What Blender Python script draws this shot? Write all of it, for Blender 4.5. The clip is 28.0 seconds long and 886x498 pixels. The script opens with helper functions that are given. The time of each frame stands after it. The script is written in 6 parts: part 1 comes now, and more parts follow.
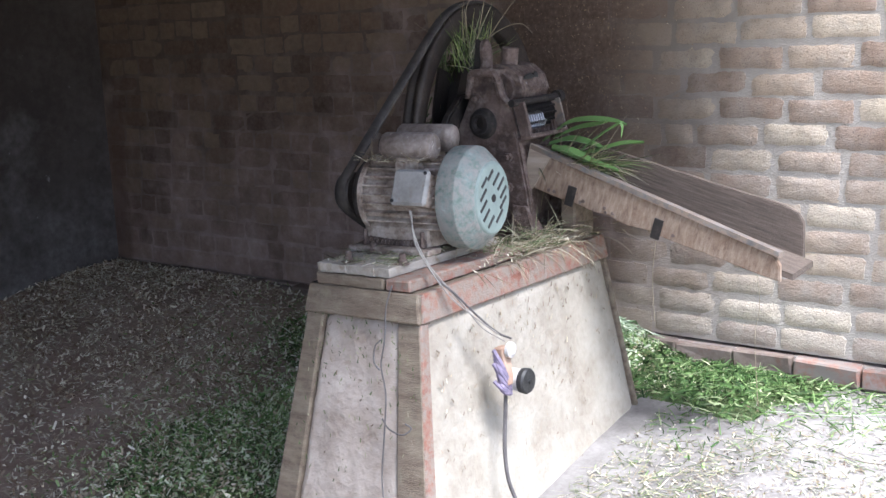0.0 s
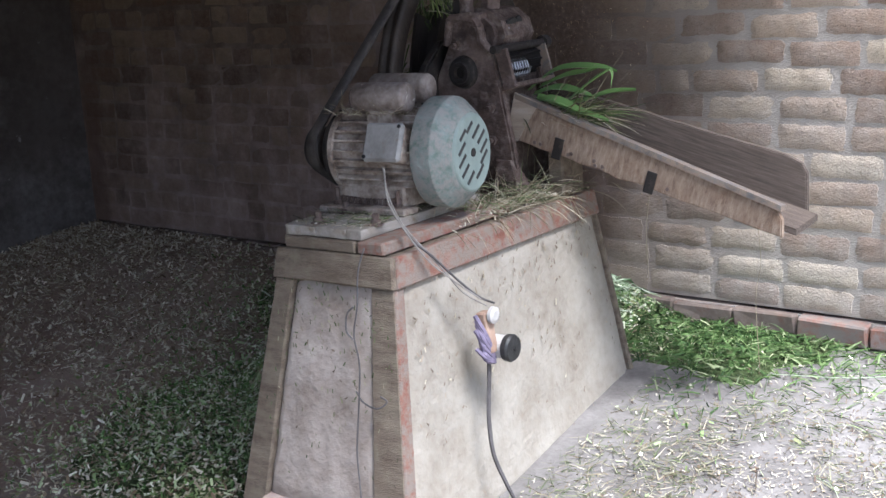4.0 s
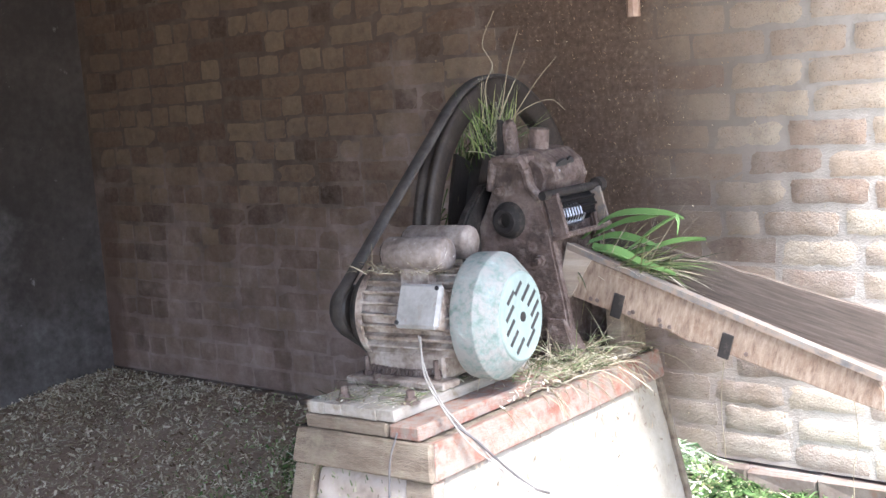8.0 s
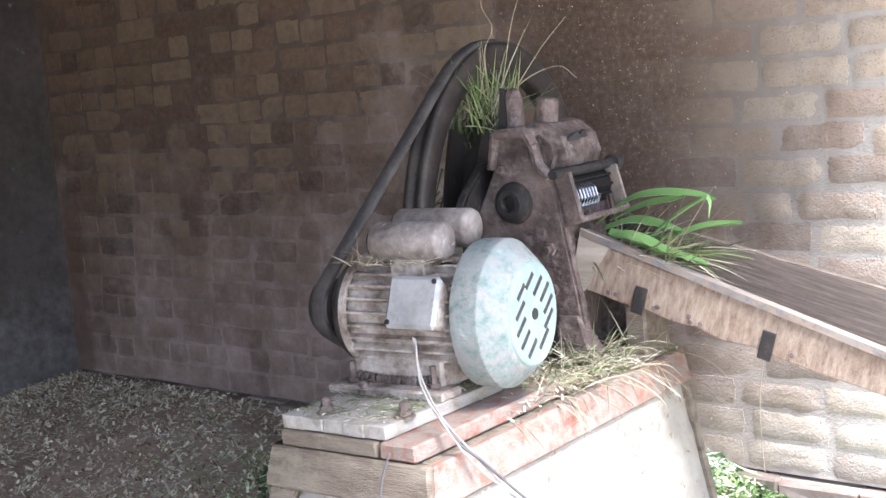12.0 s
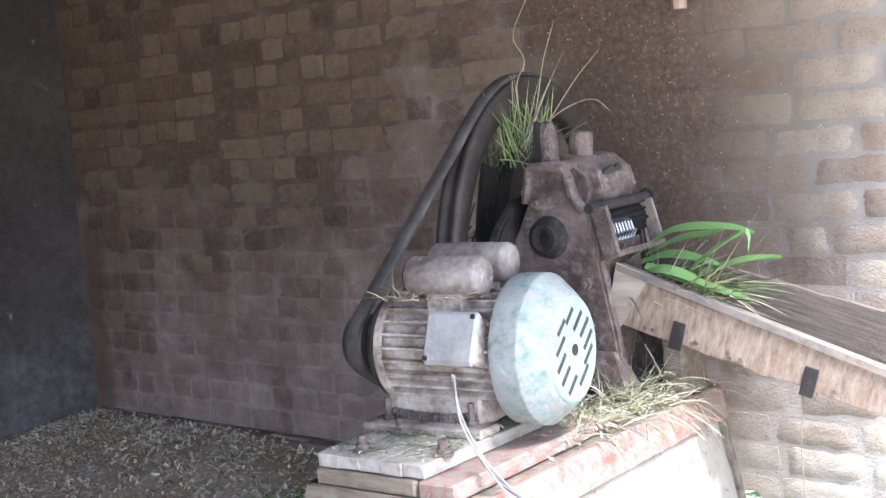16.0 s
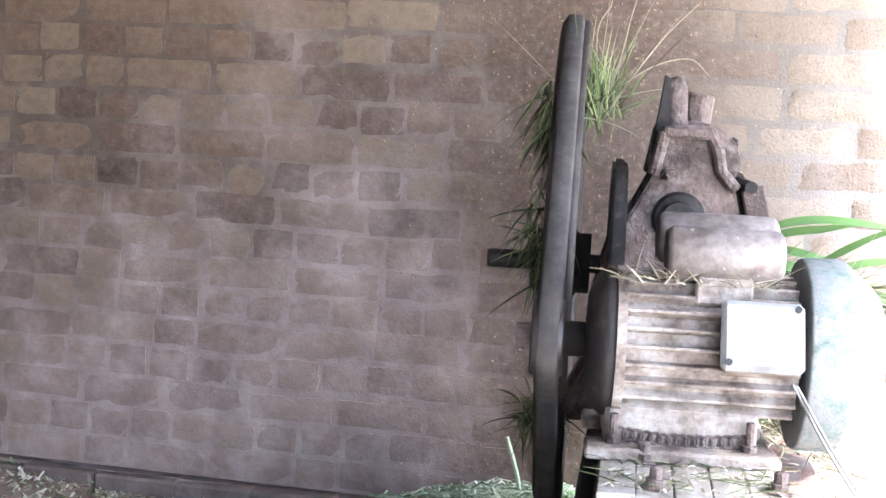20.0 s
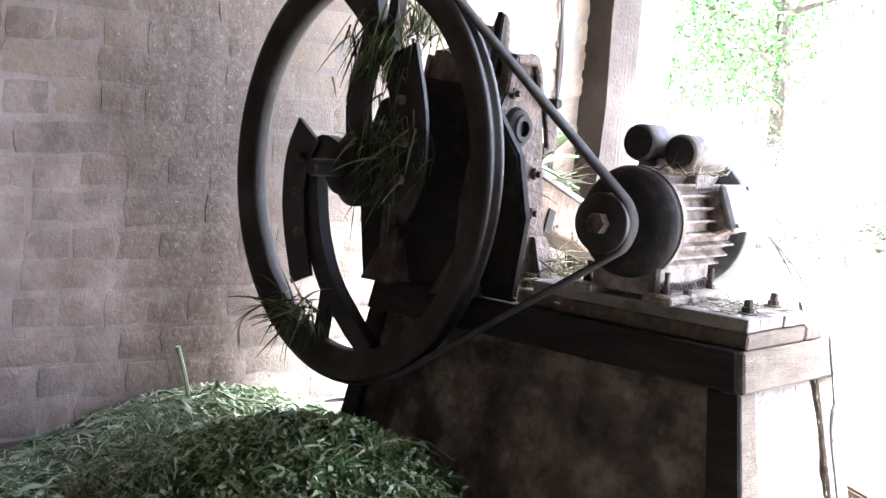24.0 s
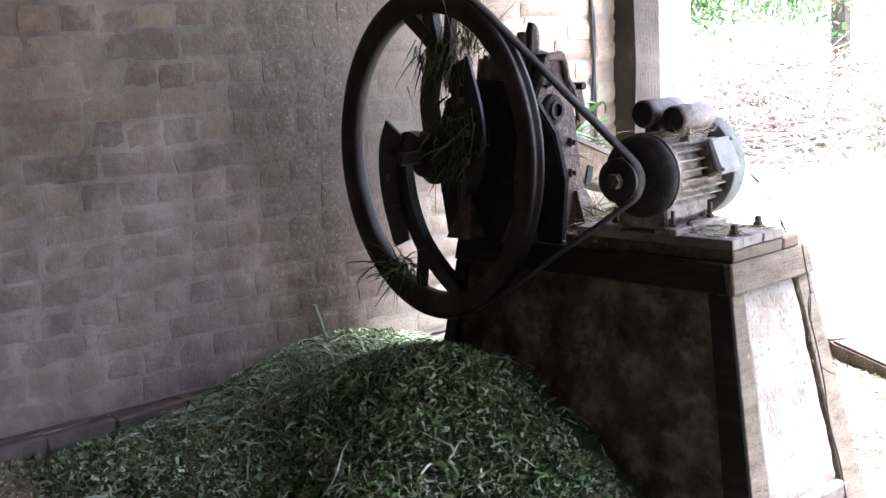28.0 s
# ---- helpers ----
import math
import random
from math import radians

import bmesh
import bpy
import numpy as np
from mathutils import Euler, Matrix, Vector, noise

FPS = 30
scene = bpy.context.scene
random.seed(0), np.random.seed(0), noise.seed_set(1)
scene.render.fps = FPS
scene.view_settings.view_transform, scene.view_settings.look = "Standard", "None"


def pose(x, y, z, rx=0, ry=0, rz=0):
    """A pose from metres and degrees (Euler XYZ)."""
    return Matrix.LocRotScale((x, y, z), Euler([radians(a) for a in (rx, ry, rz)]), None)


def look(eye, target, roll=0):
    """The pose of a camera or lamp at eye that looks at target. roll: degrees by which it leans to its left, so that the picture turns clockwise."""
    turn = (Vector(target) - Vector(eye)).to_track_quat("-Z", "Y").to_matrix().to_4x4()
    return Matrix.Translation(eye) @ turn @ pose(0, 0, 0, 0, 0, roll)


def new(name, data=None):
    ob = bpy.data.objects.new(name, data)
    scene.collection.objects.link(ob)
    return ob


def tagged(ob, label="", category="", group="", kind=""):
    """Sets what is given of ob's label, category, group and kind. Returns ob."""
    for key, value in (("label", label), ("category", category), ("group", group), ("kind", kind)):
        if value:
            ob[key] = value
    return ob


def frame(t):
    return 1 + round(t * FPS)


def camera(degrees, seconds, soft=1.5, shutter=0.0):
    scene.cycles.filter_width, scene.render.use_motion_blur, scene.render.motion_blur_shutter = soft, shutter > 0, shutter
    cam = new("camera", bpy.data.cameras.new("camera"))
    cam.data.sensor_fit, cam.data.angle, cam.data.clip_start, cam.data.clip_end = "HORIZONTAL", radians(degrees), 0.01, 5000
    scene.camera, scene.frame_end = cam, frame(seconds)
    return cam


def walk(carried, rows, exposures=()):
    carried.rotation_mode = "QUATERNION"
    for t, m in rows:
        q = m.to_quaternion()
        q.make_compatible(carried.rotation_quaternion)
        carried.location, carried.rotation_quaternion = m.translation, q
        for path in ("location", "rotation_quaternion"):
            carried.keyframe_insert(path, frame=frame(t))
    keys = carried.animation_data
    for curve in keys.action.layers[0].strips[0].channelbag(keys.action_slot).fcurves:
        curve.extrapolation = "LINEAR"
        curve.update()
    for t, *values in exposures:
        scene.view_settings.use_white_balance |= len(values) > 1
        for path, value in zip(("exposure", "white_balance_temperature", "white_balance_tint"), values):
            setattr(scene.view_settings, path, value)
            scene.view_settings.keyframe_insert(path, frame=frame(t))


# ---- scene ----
cam = camera(39.0, 28.0)
PATH = [
    (0.0, 1.975, -3.771, 1.405, 79.36, 2.655, 39.398),
    (0.5, 1.976, -3.767, 1.405, 76.532, 2.972, 39.115),
    (1.0, 1.975, -3.762, 1.408, 74.654, 3.078, 38.862),
    (1.5, 1.975, -3.753, 1.405, 75.05, 3.0, 38.863),
    (2.0, 1.948, -3.713, 1.386, 75.554, 3.155, 38.728),
    (2.5, 1.927, -3.676, 1.377, 76.085, 3.222, 38.772),
    (4.5, 1.843, -3.506, 1.369, 78.707, 4.012, 40.085),
    (5.0, 1.799, -3.459, 1.417, 81.013, 4.625, 40.368),
    (5.5, 1.768, -3.426, 1.421, 81.582, 3.986, 40.677),
    (6.0, 1.731, -3.393, 1.438, 81.957, 4.029, 40.752),
    (6.5, 1.701, -3.36, 1.438, 82.023, 3.917, 40.894),
    (7.0, 1.667, -3.32, 1.436, 82.249, 3.724, 40.97),
    (7.5, 1.632, -3.28, 1.427, 82.654, 3.971, 41.018),
    (8.0, 1.596, -3.234, 1.413, 82.709, 4.298, 40.914),
    (8.5, 1.55, -3.196, 1.402, 82.684, 4.291, 40.564),
    (9.0, 1.513, -3.161, 1.394, 82.5, 4.454, 40.394),
    (9.5, 1.474, -3.122, 1.386, 82.328, 4.335, 40.406),
    (10.0, 1.434, -3.081, 1.374, 82.349, 4.011, 40.528),
    (10.5, 1.398, -3.043, 1.366, 82.359, 4.163, 40.525),
    (11.0, 1.358, -3.002, 1.354, 82.445, 4.4, 40.366),
    (11.5, 1.327, -2.967, 1.35, 82.427, 4.502, 40.17),
    (13.5, 1.306, -2.951, 1.346, 82.442, 4.921, 40.192),
    (14.0, 1.305, -2.952, 1.346, 82.602, 4.932, 40.218),
    (14.5, 1.305, -2.95, 1.343, 83.15, 6.018, 40.078),
    (15.0, 1.302, -2.952, 1.342, 83.448, 6.315, 40.17),
    (15.5, 1.283, -2.954, 1.339, 83.592, 5.611, 40.23),
    (16.0, 1.255, -2.963, 1.345, 84.13, 4.768, 40.6),
    (16.5, 1.214, -2.983, 1.337, 84.96, 4.5, 41.362),
    (17.0, 1.17, -2.956, 1.328, 83.653, 3.904, 42.709),
    (17.5, 1.117, -2.874, 1.32, 83.312, 3.744, 45.726),
    (18.0, 0.946, -2.854, 1.249, 82.392, 1.725, 39.357),
    (18.5, 0.682, -2.936, 1.22, 84.175, 2.813, 36.874),
    (19.0, 0.385, -2.935, 1.188, 84.571, 0.748, 34.2),
    (19.5, 0.095, -2.924, 1.2, 85.212, -1.303, 24.775),
    (20.0, -0.286, -3.021, 1.225, 84.146, -2.953, 12.143),
    (20.5, -0.589, -3.013, 1.225, 80.818, -3.576, 7.285),
    (21.0, -0.949, -2.879, 1.219, 80.231, -3.984, -0.887),
    (24.0, -2.411, -2.65, 1.1, 83.708, -4.832, -44.802),
    (24.5, -2.701, -3.111, 1.267, 80.149, -1.818, -44.445),
    (25.0, -2.888, -3.422, 1.338, 79.76, 0.433, -42.657),
    (25.5, -2.913, -3.46, 1.343, 80.399, 1.637, -42.906),
    (26.0, -2.91, -3.451, 1.355, 81.013, 2.704, -43.586),
    (26.5, -2.922, -3.43, 1.287, 81.162, 2.542, -42.733),
    (27.0, -2.917, -3.362, 1.25, 81.648, 2.293, -41.586),
    (27.5, -2.935, -3.321, 1.247, 81.764, 2.279, -41.619),
    (28.0, -2.949, -3.297, 1.298, 80.337, 2.374, -41.419),
]
EXPOSURE = [
    (0.0, 2.38, 5700, 11),
    (0.6, 2.22, 5650, 11),
    (1.0, 1.88, 5620, 11),
    (2.5, 1.80, 5620, 11),
    (5.0, 2.30, 5800, 11),
    (6.0, 3.01, 5850, 11),
    (8.0, 3.46, 5850, 11),
    (15.0, 3.62, 5650, 11),
    (16.0, 3.72, 5600, 11),
    (17.0, 4.00, 5600, 11),
    (18.0, 4.01, 5600, 11),
    (19.0, 4.26, 5800, 11),
    (20.0, 4.80, 5750, 11),
    (21.0, 5.05, 5800, 11),
    (24.0, 4.78, 5850, 13),
    (25.0, 4.02, 5800, 13),
    (26.0, 3.10, 5800, 13),
    (27.0, 3.25, 5800, 13),
    (28.0, 3.85, 5800, 13),
]
walk(cam, [(r[0], pose(*r[1:])) for r in PATH], EXPOSURE)

# ---- light ----
world = bpy.data.worlds.new("sky")
scene.world = world
world.use_nodes = True
wn = world.node_tree.nodes
sky = wn.new("ShaderNodeTexSky")
sky.sky_type = "NISHITA"
sky.sun_disc = False
SUN_EL, SUN_AZ = 60.0, 107.0  # degrees above the horizon, and from north (+y) towards east (+x)
sky.sun_elevation, sky.sun_rotation = radians(SUN_EL), radians(SUN_AZ)
sky.dust_density = 3.0
wn["Background"].inputs["Strength"].default_value = 0.10
world.node_tree.links.new(sky.outputs[0], wn["Background"].inputs["Color"])
sun = new("sun", bpy.data.lights.new("sun", "SUN"))
sun.data.energy, sun.data.angle, sun.data.color = 3.4, radians(22.0), (1.0, 0.96, 0.90)
sun_dir = Vector((math.sin(radians(SUN_AZ)) * math.cos(radians(SUN_EL)), math.cos(radians(SUN_AZ)) * math.cos(radians(SUN_EL)), math.sin(radians(SUN_EL))))
sun.matrix_world = look(sun_dir * 30, (0, 0, 0))

# ---- materials ----


class Nodes:
    """A small builder for node materials."""

    def __init__(self, name, rough=0.8, metal=0.0, spec=0.4):
        self.mat = bpy.data.materials.new(name)
        self.mat.use_nodes = True
        self.t = self.mat.node_tree
        self.b = self.t.nodes["Principled BSDF"]
        self.b.inputs["Roughness"].default_value = rough
        self.b.inputs["Metallic"].default_value = metal
        self.b.inputs["Specular IOR Level"].default_value = spec
        self.geo = self.t.nodes.new("ShaderNodeNewGeometry")
        self.tc = self.t.nodes.new("ShaderNodeTexCoord")
        self.oi = self.t.nodes.new("ShaderNodeObjectInfo")

    def link(self, a, b):
        self.t.links.new(a, b)

    def noise(self, scale, detail=4.0, rough=0.55, coord="world", stretch=None, turn=0.0):
        n = self.t.nodes.new("ShaderNodeTexNoise")
        n.inputs["Scale"].default_value = scale
        n.inputs["Detail"].default_value = detail
        n.inputs["Roughness"].default_value = rough
        src = self.geo.outputs["Position"] if coord == "world" else self.tc.outputs["Object"]
        if turn:
            m = self.t.nodes.new("ShaderNodeMapping")
            m.inputs["Rotation"].default_value = (0, turn, 0)
            self.link(src, m.inputs["Vector"])
            src = m.outputs[0]
        if stretch:
            m = self.t.nodes.new("ShaderNodeMapping")
            m.inputs["Scale"].default_value = stretch
            self.link(src, m.inputs["Vector"])
            src = m.outputs[0]
        self.link(src, n.inputs["Vector"])
        return n.outputs["Fac"]

    def ramp(self, fac, stops):
        r = self.t.nodes.new("ShaderNodeValToRGB")
        e = r.color_ramp.elements
        while len(e) < len(stops):
            e.new(0.5)
        for k, (p, c) in enumerate(stops):
            e[k].position = p
            e[k].color = (*c, 1.0) if len(c) == 3 else c
        self.link(fac, r.inputs[0])
        return r.outputs[0]

    def mask(self, fac, lo, hi):
        m = self.t.nodes.new("ShaderNodeMapRange")
        m.inputs[1].default_value, m.inputs[2].default_value = lo, hi
        self.link(fac, m.inputs[0])
        return m.outputs[0]

    def math(self, op, a, b=None):
        m = self.t.nodes.new("ShaderNodeMath")
        m.operation = op
        for k, v in ((0, a), (1, b)):
            if v is None:
                continue
            if isinstance(v, (int, float)):
                m.inputs[k].default_value = v
            else:
                self.link(v, m.inputs[k])
        return m.outputs[0]

    def mix(self, fac, a, b, mode="MIX"):
        m = self.t.nodes.new("ShaderNodeMix")
        m.data_type, m.blend_type = "RGBA", mode
        if isinstance(fac, (int, float)):
            m.inputs[0].default_value = fac
        else:
            self.link(fac, m.inputs[0])
        for k, v in ((6, a), (7, b)):
            if isinstance(v, tuple):
                m.inputs[k].default_value = (*v, 1.0)
            else:
                self.link(v, m.inputs[k])
        return m.outputs[2]

    def colour(self, c):
        if isinstance(c, tuple):
            self.b.inputs["Base Color"].default_value = (*c, 1.0)
        else:
            self.link(c, self.b.inputs["Base Color"])

    def bump(self, height, strength=0.5, distance=0.004):
        n = self.t.nodes.new("ShaderNodeBump")
        n.inputs["Strength"].default_value, n.inputs["Distance"].default_value = strength, distance
        self.link(height, n.inputs["Height"])
        self.link(n.outputs[0], self.b.inputs["Normal"])

    def axis(self, k):
        s = self.t.nodes.new("ShaderNodeSeparateXYZ")
        self.link(self.geo.outputs["Position"], s.inputs[0])
        return s.outputs[k]


def leak_mask(n):
    """The brown run-off stain down the wall, most of a metre wide, with a ragged edge."""
    d = n.math("ABSOLUTE", n.math("ADD", n.axis(0), 0.60))
    d = n.math("ADD", d, n.math("MULTIPLY", n.math("SUBTRACT", n.noise(4.0, 6.0, 0.6), 0.5), 0.55))
    d = n.math("SUBTRACT", d, n.math("MULTIPLY", n.axis(2), 0.09))
    return n.mask(d, 0.25, 0.02)


def smear_mask(n):
    """Mortar slurry wiped over the lower courses, with a paler patch about x = -1.05."""
    d = n.math("ABSOLUTE", n.math("ADD", n.axis(0), 1.05))
    patch = n.math("MULTIPLY", n.mask(d, 0.85, 0.15), 0.26)
    low = n.math("ADD", n.math("MULTIPLY", n.axis(2), -0.60), patch)
    return n.mask(n.math("ADD", n.math("MULTIPLY", n.noise(3.1, 8.0, 0.66), 1.5), low), 0.02, 0.56)


def wall_material(name, brick):
    n = Nodes(name, 0.62, 0.0, 0.48)
    grain, fine = n.noise(38.0, 6.0, 0.65), n.noise(160.0, 3.0)
    smear = smear_mask(n)
    lime = n.ramp(n.noise(9.0, 6.0), [(0.3, (0.30, 0.225, 0.202)), (0.55, (0.45, 0.350, 0.320)), (0.75, (0.57, 0.460, 0.425))])
    mudm = n.ramp(n.noise(11.0, 6.0), [(0.3, (0.072, 0.051, 0.038)), (0.55, (0.120, 0.088, 0.067)), (0.75, (0.185, 0.145, 0.115))])
    # East end paler, west darker: the daylight's falloff is partly put into colour.
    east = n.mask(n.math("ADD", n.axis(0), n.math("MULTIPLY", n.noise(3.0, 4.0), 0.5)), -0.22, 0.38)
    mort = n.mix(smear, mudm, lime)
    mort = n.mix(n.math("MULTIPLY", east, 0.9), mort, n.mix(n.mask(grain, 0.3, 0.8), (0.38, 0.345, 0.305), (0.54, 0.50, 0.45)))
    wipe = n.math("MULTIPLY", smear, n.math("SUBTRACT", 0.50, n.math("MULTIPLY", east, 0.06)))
    if brick:
        # Own brown and tan tones, spread wider to carry some of that daylight.
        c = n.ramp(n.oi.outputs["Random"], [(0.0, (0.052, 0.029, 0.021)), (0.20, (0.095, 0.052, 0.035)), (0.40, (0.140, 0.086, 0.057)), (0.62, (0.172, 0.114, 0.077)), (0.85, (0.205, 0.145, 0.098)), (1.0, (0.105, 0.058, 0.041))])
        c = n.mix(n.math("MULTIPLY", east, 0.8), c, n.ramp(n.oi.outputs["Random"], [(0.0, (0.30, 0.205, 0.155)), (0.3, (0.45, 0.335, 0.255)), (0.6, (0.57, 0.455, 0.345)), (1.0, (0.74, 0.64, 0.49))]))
        c = n.mix(n.mask(grain, 0.35, 0.8), c, n.mix(0.3, c, (0.34, 0.28, 0.21)))
        c = n.mix(n.math("MULTIPLY", n.mask(n.noise(21.0, 5.0, 0.7), 0.50, 0.68), 0.55), c, n.mix(0.5, c, (0.035, 0.02, 0.014)))
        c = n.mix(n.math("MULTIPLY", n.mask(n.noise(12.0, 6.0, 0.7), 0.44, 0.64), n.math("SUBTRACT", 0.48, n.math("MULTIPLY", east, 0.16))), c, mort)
        c = n.mix(wipe, c, mort)
        pits, crust = n.noise(210.0, 3.0, 0.7), n.noise(120.0, 4.0, 0.7)
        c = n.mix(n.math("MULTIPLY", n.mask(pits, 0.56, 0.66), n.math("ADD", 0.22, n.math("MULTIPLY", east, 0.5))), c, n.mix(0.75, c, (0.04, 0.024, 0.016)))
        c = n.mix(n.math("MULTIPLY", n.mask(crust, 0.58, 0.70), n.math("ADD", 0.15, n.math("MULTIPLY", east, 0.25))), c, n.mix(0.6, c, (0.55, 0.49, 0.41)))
    else:
        c = n.mix(n.math("MULTIPLY", n.mask(grain, 0.4, 0.75), 0.7), mort, n.mix(0.35, mort, (0.12, 0.09, 0.07)))
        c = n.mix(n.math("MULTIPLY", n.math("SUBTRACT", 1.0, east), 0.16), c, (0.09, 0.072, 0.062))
    soil = n.math("ADD", n.math("ABSOLUTE", n.math("ADD", n.axis(0), 0.22)), n.math("MULTIPLY", n.math("SUBTRACT", n.noise(5.0, 6.0, 0.65), 0.5), 0.5))
    soil = n.math("MULTIPLY", n.mask(soil, 0.62, 0.12), n.mask(n.math("ADD", n.axis(2), n.math("MULTIPLY", n.noise(4.0, 4.0), 0.3)), 0.85, 1.15))
    c = n.mix(n.math("MULTIPLY", soil, 0.72), c, n.mix(0.7, c, (0.10, 0.070, 0.050)))
    mud = n.ramp(n.noise(60.0, 4.0), [(0.35, (0.060, 0.037, 0.026)), (0.6, (0.112, 0.074, 0.053)), (0.74, (0.21, 0.155, 0.112))])
    c = n.mix(n.math("MULTIPLY", leak_mask(n), 0.85), c, mud)
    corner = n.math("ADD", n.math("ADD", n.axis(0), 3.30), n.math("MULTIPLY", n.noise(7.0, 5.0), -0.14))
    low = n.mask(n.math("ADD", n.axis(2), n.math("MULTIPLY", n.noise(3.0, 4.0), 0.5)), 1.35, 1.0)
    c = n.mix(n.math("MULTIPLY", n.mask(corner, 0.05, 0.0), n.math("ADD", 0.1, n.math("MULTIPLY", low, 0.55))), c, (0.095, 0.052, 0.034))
    fleck = n.math("MULTIPLY", n.mask(n.noise(115.0, 2.0), 0.67, 0.70), n.math("ADD", n.math("MULTIPLY", leak_mask(n), 0.9), 0.35))
    c = n.mix(n.math("MULTIPLY", fleck, 0.5), c, (0.40, 0.29, 0.18))
    n.colour(c)
    n.bump(n.math("ADD", n.math("MULTIPLY", grain, n.math("ADD", 0.55, n.math("MULTIPLY", east, 0.45))), n.math("MULTIPLY", fine, n.math("ADD", 0.25, n.math("MULTIPLY", east, 0.6)))), 0.7, 0.006)
    return n.mat


def simple(name, stops, scale, rough=0.8, metal=0.0, bump=0.4, dist=0.003, stretch=None, fine=90.0, spec=0.35, coord="object", dust=None, dust_at=(0.5, 0.62), turn=0.0):
    """Two scales of mottling, a bump, and a dust layer if given."""
    n = Nodes(name, rough, metal, spec)
    a, b = n.noise(scale, 6.0, 0.6, coord, stretch, turn), n.noise(fine, 4.0, 0.6, coord, stretch, turn)
    c = n.ramp(n.math("ADD", n.math("MULTIPLY", a, 0.75), n.math("MULTIPLY", b, 0.25)), stops)
    if dust:
        m = n.mask(n.noise(scale * 2.3, 7.0, 0.7, coord), *dust_at)
        c = n.mix(m, c, dust)
        if metal:
            n.link(n.math("MULTIPLY", n.math("SUBTRACT", 1.0, m), metal), n.b.inputs["Metallic"])
    n.colour(c)
    n.bump(n.math("ADD", n.math("MULTIPLY", a, 0.5), b), bump, dist)
    return n.mat


def piece_material(name, stops, rough=0.75, translucent=0.0):
    """Loose bits of one mesh, each with its own tint."""
    n = Nodes(name, rough, 0.0, 0.3)
    n.colour(n.ramp(n.geo.outputs["Random Per Island"], stops))
    if translucent:
        n.b.inputs["Transmission Weight"].default_value = 0.0
        n.b.inputs["Subsurface Weight"].default_value = translucent
        n.b.inputs["Subsurface Scale"].default_value = 0.002
    return n.mat


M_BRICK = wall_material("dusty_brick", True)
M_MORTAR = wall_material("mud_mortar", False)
M_FOOT = simple("slurried_footing_brick", [(0.3, (0.11, 0.080, 0.066)), (0.5, (0.175, 0.137, 0.117)), (0.7, (0.26, 0.212, 0.186))], 9.0, 0.93, coord="world", dust=(0.17, 0.105, 0.08), dust_at=(0.56, 0.70))
M_REDBRICK = simple("red_footing_brick", [(0.3, (0.15, 0.08, 0.06)), (0.5, (0.27, 0.135, 0.10)), (0.7, (0.33, 0.24, 0.20))], 9.0, 0.9, dust=(0.24, 0.205, 0.185), coord="world", dust_at=(0.36, 0.56))


def scuffed_plaster():
    n = Nodes("grey_cement_plaster", 0.85, 0.0, 0.35)
    a, b = n.noise(1.6, 6.0), n.noise(26.0, 5.0, 0.65)
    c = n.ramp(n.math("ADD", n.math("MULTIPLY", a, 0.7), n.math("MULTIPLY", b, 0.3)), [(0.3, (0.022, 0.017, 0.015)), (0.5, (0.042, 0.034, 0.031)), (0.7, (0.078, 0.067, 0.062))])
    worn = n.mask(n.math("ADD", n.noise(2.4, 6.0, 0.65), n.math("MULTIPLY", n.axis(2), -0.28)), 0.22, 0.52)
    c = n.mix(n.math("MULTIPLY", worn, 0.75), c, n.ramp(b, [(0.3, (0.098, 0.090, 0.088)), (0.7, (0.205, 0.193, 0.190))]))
    chips = n.mask(n.noise(12.0, 4.0, 0.6), 0.68, 0.72)
    c = n.mix(n.math("MULTIPLY", chips, 0.7), c, (0.24, 0.235, 0.23))
    n.colour(c)
    n.bump(n.math("ADD", a, b), 0.5, 0.006)
    return n.mat


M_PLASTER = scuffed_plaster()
M_COLUMN = simple("cement_column", [(0.3, (0.035, 0.028, 0.024)), (0.5, (0.062, 0.051, 0.044)), (0.7, (0.10, 0.085, 0.073))], 5.0, 0.92, coord="world", bump=0.4, dist=0.005)
M_KERB = simple("brown_mud_kerb", [(0.3, (0.055, 0.040, 0.031)), (0.5, (0.095, 0.072, 0.056)), (0.7, (0.15, 0.12, 0.095))], 7.0, 0.95, coord="world", bump=0.8, dist=0.01)
M_LEAFY = piece_material("green_fodder_leaf", [(0.0, (0.012, 0.030, 0.007)), (0.4, (0.030, 0.070, 0.016)), (0.85, (0.058, 0.115, 0.028)), (1.0, (0.13, 0.17, 0.065))])


def floor_material():
    n = Nodes("dusty_cement_floor", 0.9, 0.0, 0.3)
    a, b, f = n.noise(2.2, 6.0, 0.6), n.noise(9.0, 6.0, 0.65), n.noise(60.0, 4.0, 0.6)
    mixed = n.math("ADD", n.math("MULTIPLY", a, 0.5), n.math("ADD", n.math("MULTIPLY", b, 0.3), n.math("MULTIPLY", f, 0.2)))
    darker = n.ramp(mixed, [(0.32, (0.08, 0.073, 0.069)), (0.5, (0.155, 0.144, 0.137)), (0.68, (0.25, 0.238, 0.228))])
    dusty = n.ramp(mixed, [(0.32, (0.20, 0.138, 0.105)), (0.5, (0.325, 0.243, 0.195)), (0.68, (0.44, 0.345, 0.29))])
    # Deep floor painted paler, to stand in for light that falls short there.
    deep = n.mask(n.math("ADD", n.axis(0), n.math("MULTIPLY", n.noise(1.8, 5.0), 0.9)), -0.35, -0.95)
    n.colour(n.mix(deep, darker, dusty))
    n.bump(n.math("ADD", b, n.math("MULTIPLY", f, 0.6)), 0.6, 0.008)
    return n.mat


